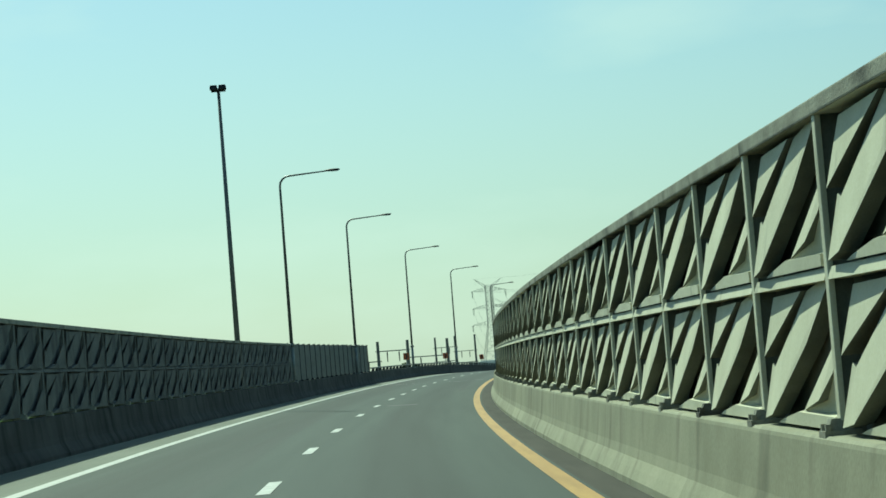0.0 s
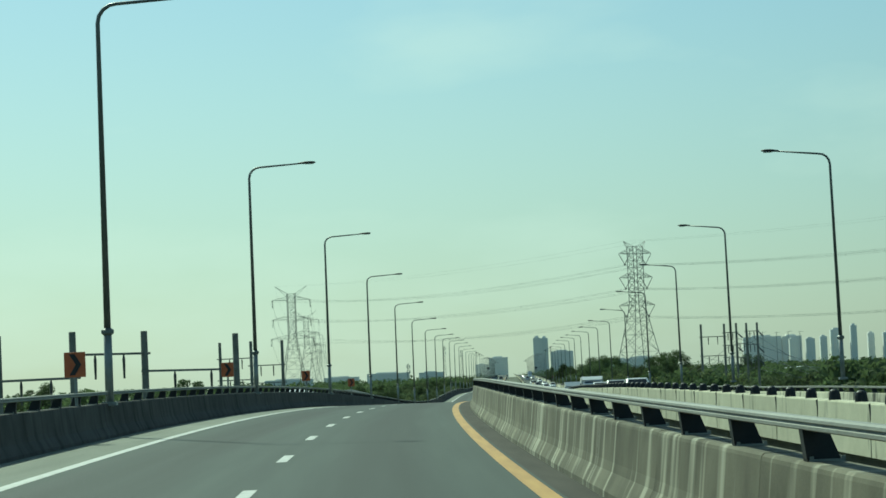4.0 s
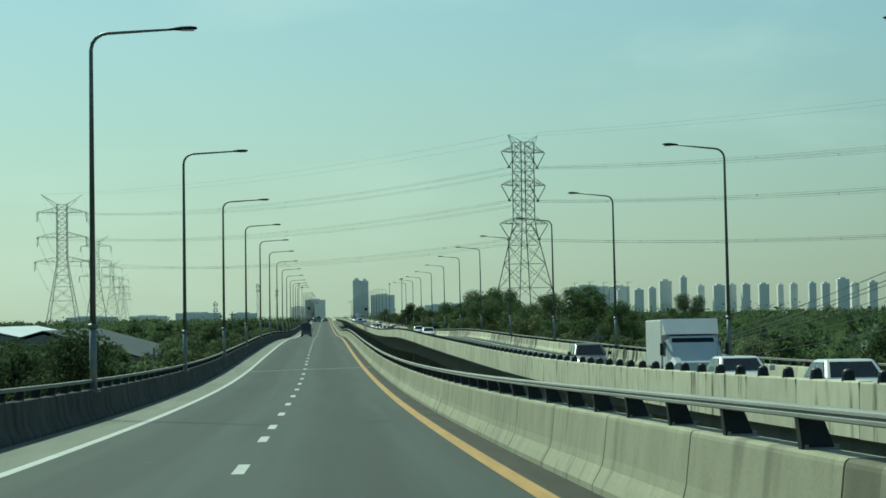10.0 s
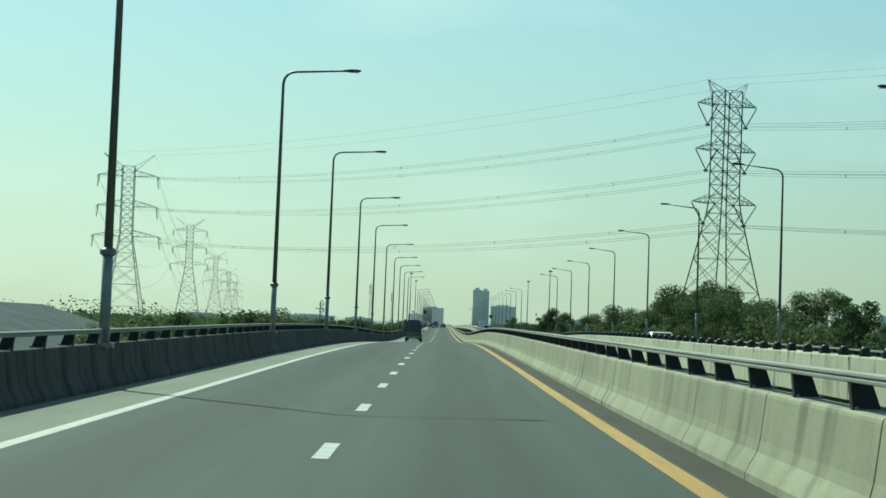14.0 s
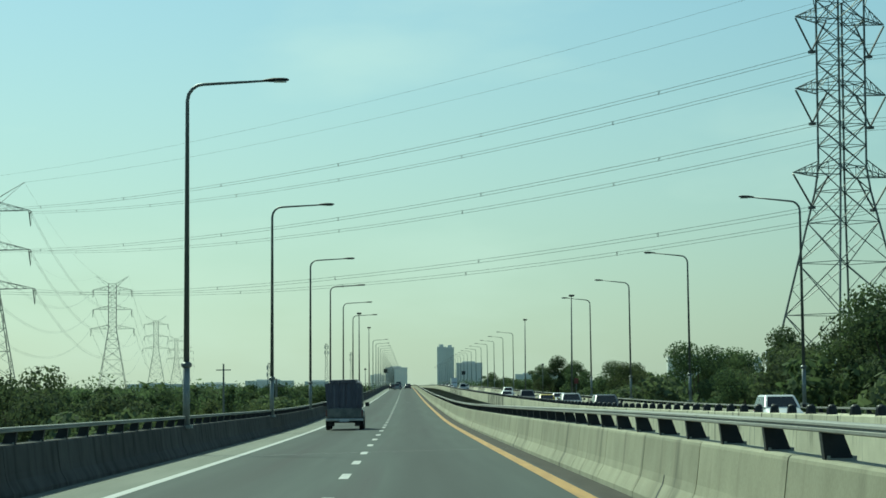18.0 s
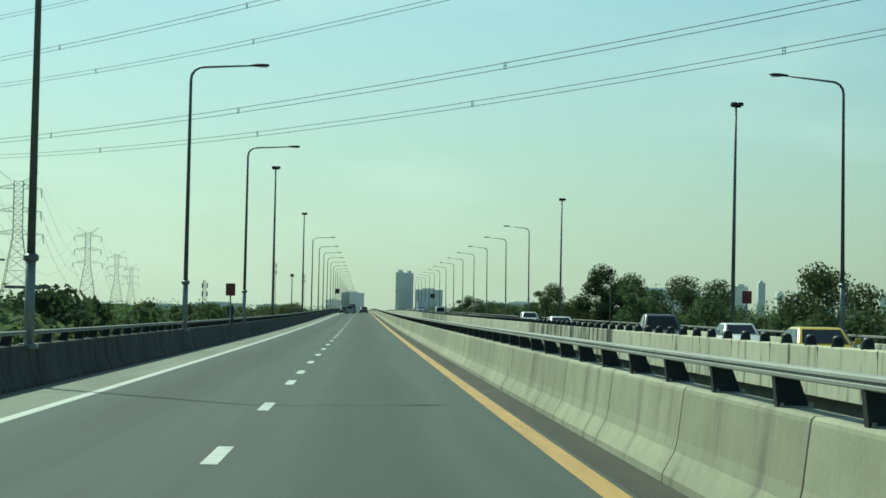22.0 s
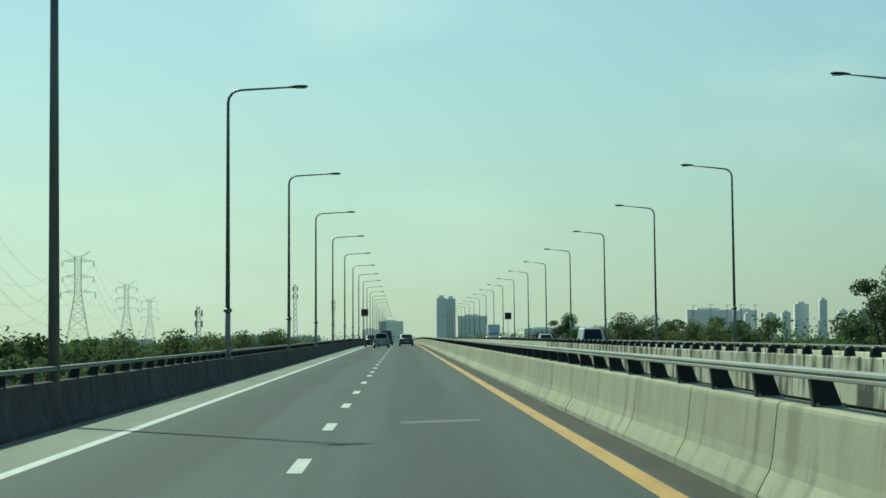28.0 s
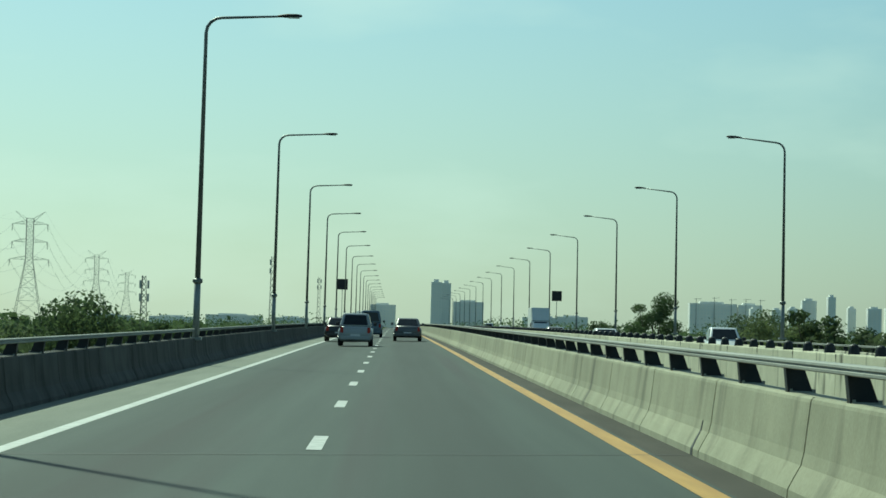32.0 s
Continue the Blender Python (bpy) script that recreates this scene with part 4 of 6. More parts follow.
copy_thing(tower, pose(x, y, 0, 0, 0, a))
# the far towers stand higher
LIFT = {-119.0: 4.0, -163.4: 5.5, -206.8: 5.7, -251.8: 5.6}
# the towers beyond the road turn the line: wider horns, hanging jumpers
ARMS_B = ((37.4, 8.0), (29.4, 8.0), (21.5, 8.9))
strainer = group("transmission_tower", "steel lattice transmission tower with wide horns and hanging jumpers", "transmission tower", many="transmission towers")
part("lattice", bars(bmesh.new(), lattice(ARMS_B, 40.1, 1.6, 7.4, GZ - 6, (6.7, 43.3))), TOWER_STEEL, strainer)
for z, r in ARMS_B:
    for sx in (1, -1):
        bm = bmesh.new()
        for y in (-1.7, 1.7):
            tube(bm, [(sx * r, 0, z), (sx * r, y, z - 0.25)], 0.11, 6)
        tube(bm, [(sx * r, -1.7, z - 0.25), (sx * r, -1.1, z - 2.4), (sx * r, 0, z - 3.1), (sx * r, 1.1, z - 2.4), (sx * r, 1.7, z - 0.25)], 0.04, 4)
        tube(bm, [(sx * (r - 0.4), 0, z), (sx * r, 0, z - 3.0)], 0.10, 6)
        part("insulator_string", bm, INSULATOR, strainer)
for k, (x, y, a) in enumerate(TOWERS[1:6]):
    if k == 0:
        strainer.matrix_basis = pose(x, y, 0, 0, 0, a)
    else:
        copy_thing(strainer, pose(x, y, LIFT[x], 0, 0, a))
# conductors in pairs with spacers
LINE = [TOWERS[6], *TOWERS[:6]]
cables = group("conductors", "twin bundled overhead conductors with spacers hanging between towers", "power cables", kind="structure")
for (x0, y0, a0), (x1, y1, a1) in zip(LINE, LINE[1:]):
    span = math.hypot(x1 - x0, y1 - y0)
    for level in range(4):
        for sx in (1, -1):
            earth = level == 3
            bm = bmesh.new()
            ends = []
            for x, y, a in ((x0, y0, a0), (x1, y1, a1)):
                if x < 0:
                    ex, ez = (6.7, 43.3) if earth else (ARMS_B[level][1], ARMS_B[level][0] - 0.25)
                else:
                    ex, ez = (4.05, 43.1) if earth else ((ARMS[level][1] + 1.75) / 2, ARMS[level][0] - 3.5)
                ends.append(Vector((x, y, ez + LIFT.get(x, 0))) + Matrix.Rotation(radians(a), 3, "Z") @ Vector((sx * ex, 0, 0)))
            along = (ends[1] - ends[0]).normalized()
            across = (ends[1] - ends[0]).cross(Vector((0, 0, 1))).normalized()
            sag = span * span / 19000 * (0.7 if earth else 1.0)
            n = 20
            for off in ((0.0,) if earth else (-0.2, 0.2)):
                pts = [ends[0].lerp(ends[1], k / n) + Vector((0, 0, off)) + across * off * 0.35 - Vector((0, 0, 4 * sag * (k / n) * (1 - k / n))) for k in range(n + 1)]
                tube(bm, pts, 0.014 if earth else 0.024, 4)
            if not earth and span < 300:
                for k in range(1, 7):
                    f = (k + 0.3 * sx) / 7
                    p = ends[0].lerp(ends[1], f) - Vector((0, 0, 4 * sag * f * (1 - f)))
                    for side in (-0.12, 0.12):
                        tube(bm, [tuple(p + along * side - Vector((0, 0, 0.26))), tuple(p + along * side + Vector((0, 0, 0.26)))], 0.022, 5)
                    tube(bm, [tuple(p - along * 0.12), tuple(p + along * 0.12)], 0.03, 5)
            part("conductor", bm, CABLE, cables)


# ---- trees ----
rng = np.random.default_rng(7)


def leaf_cloud(centres, radii, count, size):
    """Many small leaf sprays, as bent quads, on shells round the given centres."""
    verts, faces = [], []
    centres, radii = np.array(centres, float), np.array(radii, float)
    weight = radii[:, 0] * radii[:, 2]
    pick = rng.choice(len(centres), count, p=weight / weight.sum())
    d = rng.normal(size=(count, 3))
    d /= np.linalg.norm(d, axis=1)[:, None]
    r = rng.uniform(0.25, 0.98, count) ** 0.7
    p = centres[pick] + d * radii[pick] * r[:, None]
    a = rng.normal(size=(count, 3))
    a -= d * (a * d).sum(1)[:, None] * 0.6
    a /= np.linalg.norm(a, axis=1)[:, None]
    b = np.cross(a, d + rng.normal(scale=0.5, size=(count, 3)))
    b /= np.linalg.norm(b, axis=1)[:, None]
    s = size * rng.uniform(0.6, 1.5, count)[:, None]
    quad = np.stack([p - a * s, p - b * s * 0.55 + d * s * 0.15, p + a * s, p + b * s * 0.55 - d * s * 0.1], 1).reshape(-1, 3)
    idx = np.arange(count * 4).reshape(-1, 4)
    return quad, idx


def mesh_from(name, verts, faces, material):
    me = bpy.data.meshes.new(name)
    me.from_pydata(verts.tolist() if hasattr(verts, "tolist") else verts, [], faces.tolist() if hasattr(faces, "tolist") else faces)
    me.materials.append(material)
    return me


def tree(label, height, spread, bare, material, clumps, leaves, size, name="tree"):
    """A tree with a tapered trunk, limbs and a crown of leaf sprays; bare: the height of the trunk below the crown."""
    top = group(name, label, "tree")
    bm = bmesh.new()
    fork = height * bare
    tube(bm, [(0, 0, -0.3), (0.05, 0.03, fork * 0.5), (0.1, -0.05, fork), (0.0, 0.1, height * 0.82)], [0.022 * height, 0.017 * height, 0.014 * height, 0.004 * height], 7)
    centres, radii = [], []
    for k in range(clumps):
        ang = k * 2.4 + rng.uniform(-0.4, 0.4)
        f = (k + 0.5) / clumps
        reach = spread * (0.9 - 0.55 * abs(f - 0.35)) * rng.uniform(0.45, 1.0)
        z = fork + (height - fork) * (0.1 + 0.82 * f)
        c = (reach * math.cos(ang), reach * math.sin(ang), z)
        rr = spread * rng.uniform(0.26, 0.46)
        centres.append(c)
        radii.append((rr, rr, rr * rng.uniform(0.6, 0.85)))
        z0 = fork * rng.uniform(0.7, 1.0) + (z - fork) * 0.3
        tube(bm, [(0.05, 0, z0), (c[0] * 0.5, c[1] * 0.5, (z0 + z) / 2 + 0.2), c], [0.009 * height, 0.006 * height, 0.002 * height], 5)
    part("trunk", bm, BARK, top)
    v, f = leaf_cloud(centres, radii, leaves, size)
    ob = new("crown", mesh_from("crown", v, f, material))
    ob.parent = top
    return top


FORMS = (
    ("broad dark green roadside tree with dense crown", 11.5, 4.2, 0.22, LEAF_A, 16, 5200),
    ("rounded olive green tree beside the viaduct", 10.0, 4.4, 0.18, LEAF_B, 14, 5000),
    ("tall loose tree with separate leaf clumps", 13.0, 3.6, 0.26, LEAF_A, 17, 4800),
    ("spreading light green tree with open crown", 10.5, 4.8, 0.38, LEAF_C, 12, 3600),
    ("low bushy green tree in the scrub", 7.6, 3.8, 0.10, LEAF_C, 12, 3800),
    ("dark bushy tree in the scrub", 8.6, 3.6, 0.12, LEAF_A, 12, 3800),
)
# the rows further off, and the trees that the road passes close by with finer leaves
KINDS = [tree(*form[:6], int(form[6] * 0.85), 0.20) for form in FORMS]
FINE = [tree(*form[:6], int(form[6] * 2.9), 0.105) for form in FORMS]
for k, t in enumerate(KINDS + FINE):
    t["group"] = "trees beside the motorway"
    t.matrix_basis = pose(-40 - 5 * k, 532 + 3 * k, GZ, 0, 0, 40 * k)


def plant(kind, x, y, size, turn, kinds=KINDS):
    ob = copy_thing(kinds[kind], Matrix.Translation((x, y, GZ + 0.010 * max(0, x))) @ Matrix.Rotation(turn, 4, "Z"))
    ob.scale = (size * rng.uniform(0.9, 1.12), size * rng.uniform(0.9, 1.12), size)
    return ob


def skip(x, y):
    """Keeps trees off the roofs, masts and frames."""
    for x0, x1, y0, y1 in ((-66, -16, 560, 780), (-42, -18, 395, 522), (24, 60, 440, 480), (40, 53, 857, 869), (-26, -6, 360, 380), (28, 75, 1130, 1200)):
        if x0 < x < x1 and y0 < y < y1:
            return True
    return False


# trees that stand out by themselves: kind, x, y, size
for kind, x, y, size in ((0, 27.0, 700.0, 1.07), (0, 33.0, 706.0, 1.02), (1, 24.5, 683.0, 0.95), (2, 34.5, 598.0, 0.85), (0, 76.5, 815.0, 1.12), (0, 53.0, 798.0, 1.30), (1, 56.0, 782.0, 1.10), (0, 49.0, 823.0, 1.20), (1, 44.0, 806.0, 1.16), (0, 27.5, 803.0, 0.84), (1, 31.0, 815.0, 0.95), (2, 33.0, 811.0, 1.0), (1, 35.0, 797.0, 0.95), (1, 28.0, 893.0, 1.12), (2, 29.0, 735.0, 1.10), (2, 33.0, 742.0, 1.08), (0, 29.5, 754.0, 1.22), (3, 31.0, 772.0, 1.25), (0, 29.5, 848.0, 1.09), (0, 33.5, 853.0, 1.04), (2, 26.4, 1006.0, 1.02),
                         (2, 28.6, 1003.0, 0.95), (0, 37.8, 1018.0, 1.08), (1, 41.0, 1026.0, 1.1), (1, 27.5, 1030.0, 0.75), (2, 28.5, 1104.0, 0.97), (0, 31.5, 1110.0, 0.85), (1, 27.0, 1094.0, 0.78), (1, 25.5, 1015.0, 1.0), (3, 24.5, 1205.0, 1.03), (1, 28.0, 1190.0, 1.02), (1, 32.0, 1196.0, 0.98), (2, 27.0, 1349.0, 0.97), (3, 30.0, 1300.0, 1.0), (1, 28.5, 1285.0, 1.0),
                         (3, -17.5, 734.0, 0.92), (4, -14.5, 731.0, 1.15), (1, -11.0, 1085.0, 0.92), (1, -12.5, 1152.0, 0.95), (0, -11.0, 1205.0, 0.85), (5, -10.8, 445.0, 1.12), (4, -12.0, 452.0, 1.16), (5, -9.5, 262.0, 1.0),
                         (4, -17.0, 388.0, 1.06), (5, -24.0, 396.0, 1.0), (4, -29.5, 397.0, 1.1), (5, -35.0, 398.0, 1.02), (4, -21.0, 392.0, 1.06), (5, -15.0, 402.0, 0.98), (4, -18.5, 415.0, 1.1), (5, -16.0, 430.0, 1.0), (4, -15.0, 446.0, 1.08), (5, -17.0, 462.0, 1.02), (4, -15.5, 480.0, 1.1), (5, -17.0, 497.0, 1.02), (4, -21.0, 462.0, 1.14), (5, -20.0, 476.0, 1.0), (4, -21.5, 489.0, 1.16), (5, -21.0, 503.0, 1.02), (4, -19.5, 514.0, 1.14), (5, -22.5, 521.0, 1.0)):
    plant(kind, x, y, size, rng.uniform(0, 6.3), FINE)
for side in (1, -1):
    y = 235.0
    while y < 1420:
        for row in range(2):
            x = side * (rng.uniform(24, 32) if row == 0 else rng.uniform(32, 52)) - (0 if side > 0 else -13 if row == 0 else -9)
            yy = y + rng.uniform(-6, 6)
            if skip(x, yy) or (row == 0 and rng.uniform() < 0.25):
                continue
            kind = int(rng.choice([0, 1, 2, 3, 4, 5], p=[0.16, 0.16, 0.06, 0.1, 0.3, 0.22] if side > 0 else [0.05, 0.12, 0.02, 0.1, 0.43, 0.28]))
            if side > 0 and 800 < yy < 900 and kind in (2, 3):
                kind = 4
            plant(kind, x, yy, rng.uniform(0.92, 1.12) * (((0.76 if kind < 4 else 0.92) if 430 < yy < 660 else (0.98 if kind < 4 else 1.22) if yy < 860 else (0.78 if kind < 4 else 1.0)) if side > 0 else (0.72 if kind < 4 else 1.02)), rng.uniform(0, 6.3))
        y += rng.uniform(11.5, 17)

# scrub between the trees and the far woods, uncountable
for name, label, spots, size, per in (("mid_woods", "green tree belt behind the roadside trees", 1500, 0.26, 230), ("scrub", "dense green scrub and grass below the viaduct", 2600, 0.30, 30), ("far_woods", "far hazy green woods over the plain", 5200, 1.9, 14)):
    cs, rs = [], []
    for k in range(spots):
        side = 1 if rng.uniform() < 0.5 else -1
        if name == "scrub":
            y = rng.uniform(-90, 1500)
            x = side * rng.uniform(8, 60) + (7.5 if side > 0 else 0) + (8 if side > 0 else 0)
            if side > 0 and x < 24:
                x += 8
            h = rng.uniform(0.8, 3.6)
        elif name == "mid_woods":
            y = rng.uniform(-80, 2100)
            near = 12 if y > 1420 else 40 if side > 0 else 36
            x = side * (near + (75 if y < 1420 else 60) * rng.uniform()) + (5 if side > 0 else 8)
            h = rng.uniform(6.0, 8.6 if 380 < y < 720 else 11.5) if side > 0 else rng.uniform(6.0, 10.8)
        else:
            y = -150 + 4650 * rng.uniform() ** 1.2
            x = side * (70 + (250 + 0.36 * y) * rng.uniform())
            h = rng.uniform(5.0, 9.5) + (1.5 if rng.uniform() < 0.15 else 0)
        if skip(x, y):
            continue
        cs.append((x, y, GZ + h * 0.55 + 0.010 * max(0, min(60, x))))
        rs.append((h * rng.uniform(0.40, 0.75), h * rng.uniform(0.40, 0.75), h * 0.52))
    v, f = leaf_cloud(cs, rs, spots * per, size)
    tagged(new(name, mesh_from(name, v, f, LEAF_A)), label, "vegetation", kind="stuff")


# ---- far buildings ----
def block_tower(label, x, y, w, d, top, floors, bays, name="tower_block"):
    top += 0.018 * x + 2.0
    ob = group(name, label, "building", pose(x, y, GZ))
    h = top - GZ
    bm = bmesh.new()
    box(bm, -w / 2, w / 2, -d / 2, d / 2, 0, h, bevel=0.3)
    part("wall", bm, HAZE_FACADE, ob)
    bm = bmesh.new()
    box(bm, -w * 0.28, w * 0.22, -d * 0.3, d * 0.3, h, h + max(1.6, h * 0.05))
    part("roof_plant", bm, HAZE_FACADE, ob)
    bm = bmesh.new()
    for k in range(bays):
        x0 = -w / 2 + w * (k + 0.2) / bays
        x1 = -w / 2 + w * (k + 0.8) / bays
        for j in range(floors):
            z = 2.0 + (h - 3.0) * j / floors
            box(bm, x0, x1, -d / 2 - 0.12, -d / 2 + 0.05, z, z + (h - 3.0) / floors * 0.6)
    tagged(part("window_band", bm, HAZE_WINDOW, ob), kind="stuff")
    return ob


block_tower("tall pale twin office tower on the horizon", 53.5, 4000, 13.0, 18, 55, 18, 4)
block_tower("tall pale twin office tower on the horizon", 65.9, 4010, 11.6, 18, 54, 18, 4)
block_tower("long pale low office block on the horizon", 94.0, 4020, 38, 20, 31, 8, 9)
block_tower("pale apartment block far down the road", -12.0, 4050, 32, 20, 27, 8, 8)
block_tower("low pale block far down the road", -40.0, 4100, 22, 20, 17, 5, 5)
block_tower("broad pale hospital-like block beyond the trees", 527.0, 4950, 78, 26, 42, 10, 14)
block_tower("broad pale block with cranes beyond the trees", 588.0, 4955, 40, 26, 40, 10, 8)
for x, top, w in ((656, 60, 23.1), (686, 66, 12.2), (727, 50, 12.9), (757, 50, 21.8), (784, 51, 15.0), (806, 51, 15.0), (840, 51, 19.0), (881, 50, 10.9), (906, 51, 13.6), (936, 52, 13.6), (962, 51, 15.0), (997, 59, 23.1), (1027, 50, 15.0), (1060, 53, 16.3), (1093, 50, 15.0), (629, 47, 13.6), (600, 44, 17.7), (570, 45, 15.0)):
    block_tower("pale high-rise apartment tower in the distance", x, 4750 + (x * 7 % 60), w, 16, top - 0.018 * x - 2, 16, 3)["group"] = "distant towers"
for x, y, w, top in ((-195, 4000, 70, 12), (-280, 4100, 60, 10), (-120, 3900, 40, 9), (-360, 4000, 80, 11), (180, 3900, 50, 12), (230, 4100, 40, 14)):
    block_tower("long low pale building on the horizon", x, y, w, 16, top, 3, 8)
for cx, cy, h in ((498, 4935, 62), (528, 4935, 64), (556, 4935, 62), (580, 4935, 63), (604, 4935, 62)):
    bm = bmesh.new()
    crane = group("tower_crane", "thin tower crane over the far block", "crane", pose(cx, cy, GZ), many="far cranes")
    part("mast", tube(bm, [(0, 0, 0), (0, 0, h - GZ)], 0.5, 4), TOWER_STEEL, crane)
    bm = bmesh.new()
    part("jib", tube(bm, [(-4, 0, h - GZ - 2), (8, 0, h - GZ - 1)], 0.35, 4), TOWER_STEEL, crane)


# ---- sheds ----
def shed(label, x0, x1, y0, y1, eave, ridge, roof, name="shed"):
    ob = group(name, label, "shed", pose((x0 + x1) / 2, (y0 + y1) / 2, GZ))
    w, d, e, r = (x1 - x0) / 2, (y1 - y0) / 2, eave - GZ, ridge - GZ
    bm = bmesh.new()
    extrude(bm, [(-w, 0), (w, 0), (w, e), (0, r - 0.3), (-w, e)], -d, d)
    part("wall", bm, SIGN_BACK, ob)
    for sx in (-1, 1):
        n = 14
        for k in range(n):
            bm = bmesh.new()
            a, b = -d - 0.5 + (2 * d + 1) * k / n, -d - 0.5 + (2 * d + 1) * (k + 1) / n - 0.04
            v = [bm.verts.new(p) for p in ((0, a, r), (sx * (w + 0.8), a, e - 0.2), (sx * (w + 0.8), b, e - 0.2), (0, b, r), (0, a, r + 0.12), (sx * (w + 0.8), a, e - 0.08), (sx * (w + 0.8), b, e - 0.08), (0, b, r + 0.12))]
            for q in ((0, 1, 2, 3), (4, 5, 6, 7), (0, 1, 5, 4), (1, 2, 6, 5), (2, 3, 7, 6)):
                bm.faces.new([v[i] for i in q])
            bmesh.ops.recalc_face_normals(bm, faces=bm.faces[:])
            part("roof_sheet", bm, roof, ob)
    return ob


shed("large warehouse with a bright white metal roof", -63, -39, 690, 765, -1.0, 1.7, WHITE_ROOF, "warehouse")
shed("shed with a grey fibre cement roof", -41, -19, 598, 662, -1.6, 1.5, GREY_ROOF, "grey_shed")
shed("long hall with a bright white metal roof", -38, -25, 412, 524, 0.7, 1.9, WHITE_ROOF, "white_hall")
shed("hall with a grey fibre cement roof", 38, 66, 1140, 1190, -0.6, 1.0, GREY_ROOF, "grey_hall")
shed("long shed with pale roof among the trees", 120, 170, 1240, 1275, -1.4, 0.6, WHITE_ROOF, "long_shed")


# ---- pole frames of the crossing distribution line ----
def pole_frame(label, poles, top, beams):
    ob = group("pole_frame", label, "utility poles", many="pole frames of the crossing line")
    for x, y in poles:
        bm = bmesh.new()
        tube(bm, [(x, y, GZ), (x, y, top)], [0.21, 0.15], 8)
        part("pole", bm, POLE_CONCRETE, ob)
    for i, j, z in beams:
        bm = bmesh.new()
        a, b = Vector((*poles[i], z)), Vector((*poles[j], z))
        d = (b - a).normalized() * 0.35
        tube(bm, [tuple(a - d), tuple(b + d)], 0.07, 4)
        part("crossbeam", bm, POLE_CONCRETE, ob)
        for f in (0.3, 0.7):
            bm = bmesh.new()
            p = a.lerp(b, f)
            tube(bm, [tuple(p), tuple(p + Vector((0, 0, -0.25))), tuple(p + Vector((0, 0, -1.1)))], [0.03, 0.075, 0.05], 6)
            part("insulator", bm, INSULATOR, ob)
    return ob


RP = [(33.2, 463.1), (36.7, 465.6), (38.3, 464.5), (40.0, 467.1), (41.6, 467.8)]
frame_r = pole_frame("frame of tall concrete poles with crossbeams beside the motorway", RP, 9.55, ((0, 1, 7.75), (0, 1, 5.05), (1, 2, 8.25), (1, 2, 6.45), (1, 2, 4.75), (2, 3, 6.65), (2, 3, 4.65), (3, 4, 8.35), (3, 4, 6.45), (3, 4, 4.25)))
for k, (z0, z) in enumerate(((8.45, 7.55), (6.15, 5.25), (4.45, 3.45), (8.25, 7.45), (6.25, 5.45))):
    bm = bmesh.new()
    x, y = RP[4] if k < 3 else RP[2]
    tube(bm, [(x, y, z0), (x + 0.35, y - 0.6, (z0 + z) / 2), (x + 0.7, y - 1.2, z)], [0.04, 0.10, 0.10], 6)
    part("tension_insulator", bm, INSULATOR, frame_r)
pole_frame("frame of concrete poles with crossbeams below the viaduct", [(-23.6, 372.0), (-20.3, 371.0), (-17.2, 372.0)], 8.3, ((0, 1, 6.6), (1, 2, 5.8), (0, 1, 4.4), (1, 2, 4.0)))
pole_frame("frame of stout concrete poles beside the edge barrier", [(-16.6, 236.0), (-12.9, 234.0), (-10.4, 238.0), (-7.8, 251.0)], 6.6, ((1, 2, 5.6), (2, 3, 4.8), (0, 1, 4.6)))
wires = group("distribution_wires", "thin sagging wires of the crossing distribution line", "power cables", kind="structure")
for k, (x, y, z) in enumerate(((41.8, 467.1, 7.45), (41.8, 467.1, 5.15), (41.8, 467.1, 3.45), (38.5, 463.8, 7.35), (38.5, 463.8, 5.35), (33.4, 462.5, 4.85))):
    bm = bmesh.new()
    end = Vector((58 + 5 * k, 420 - 3 * k, -3.4 - 0.25 * k))
    a = Vector((x, y, z))
    tube(bm, [tuple(a.lerp(end, f / 10) - Vector((0, 0, 5.5 * (f / 10) * (1 - f / 10)))) for f in range(11)], 0.028, 4)
    part("wire", bm, CABLE, wires)
    bm = bmesh.new()
    end = Vector((27.0 + 1.2 * k, 560 + 9 * k, -3.0))
    tube(bm, [tuple(a.lerp(end, f / 10) - Vector((0, 0, 4.0 * (f / 10) * (1 - f / 10)))) for f in range(11)], 0.028, 4)
    part("wire", bm, CABLE, wires)
for x, y, top in ((27.5, 560.0, 1.2), (33.5, 606.0, 1.0), (25.5, 520.0, -0.4), (29.0, 528.0, -0.5), (60.0, 418.0, 0.5), (-15.0, 560.0, 0.0), (-21.0, 905.0, 4.2), (-12.0, 858.0, 2.2), (-9.5, 1150.0, 1.5)):
    ob = group("utility_pole", "slim concrete utility pole among the trees", "utility pole", pose(x, y, GZ), many="utility poles")
    bm = bmesh.new()
    part("shaft", tube(bm, [(0, 0, 0), (0, 0, top - GZ)], [0.16, 0.10], 8), POLE_CONCRETE, ob)
    bm = bmesh.new()
    box(bm, -0.9, 0.9, -0.05, 0.05, top - GZ - 0.8, top - GZ - 0.68)
    part("crossarm", bm, POLE_CONCRETE, ob)

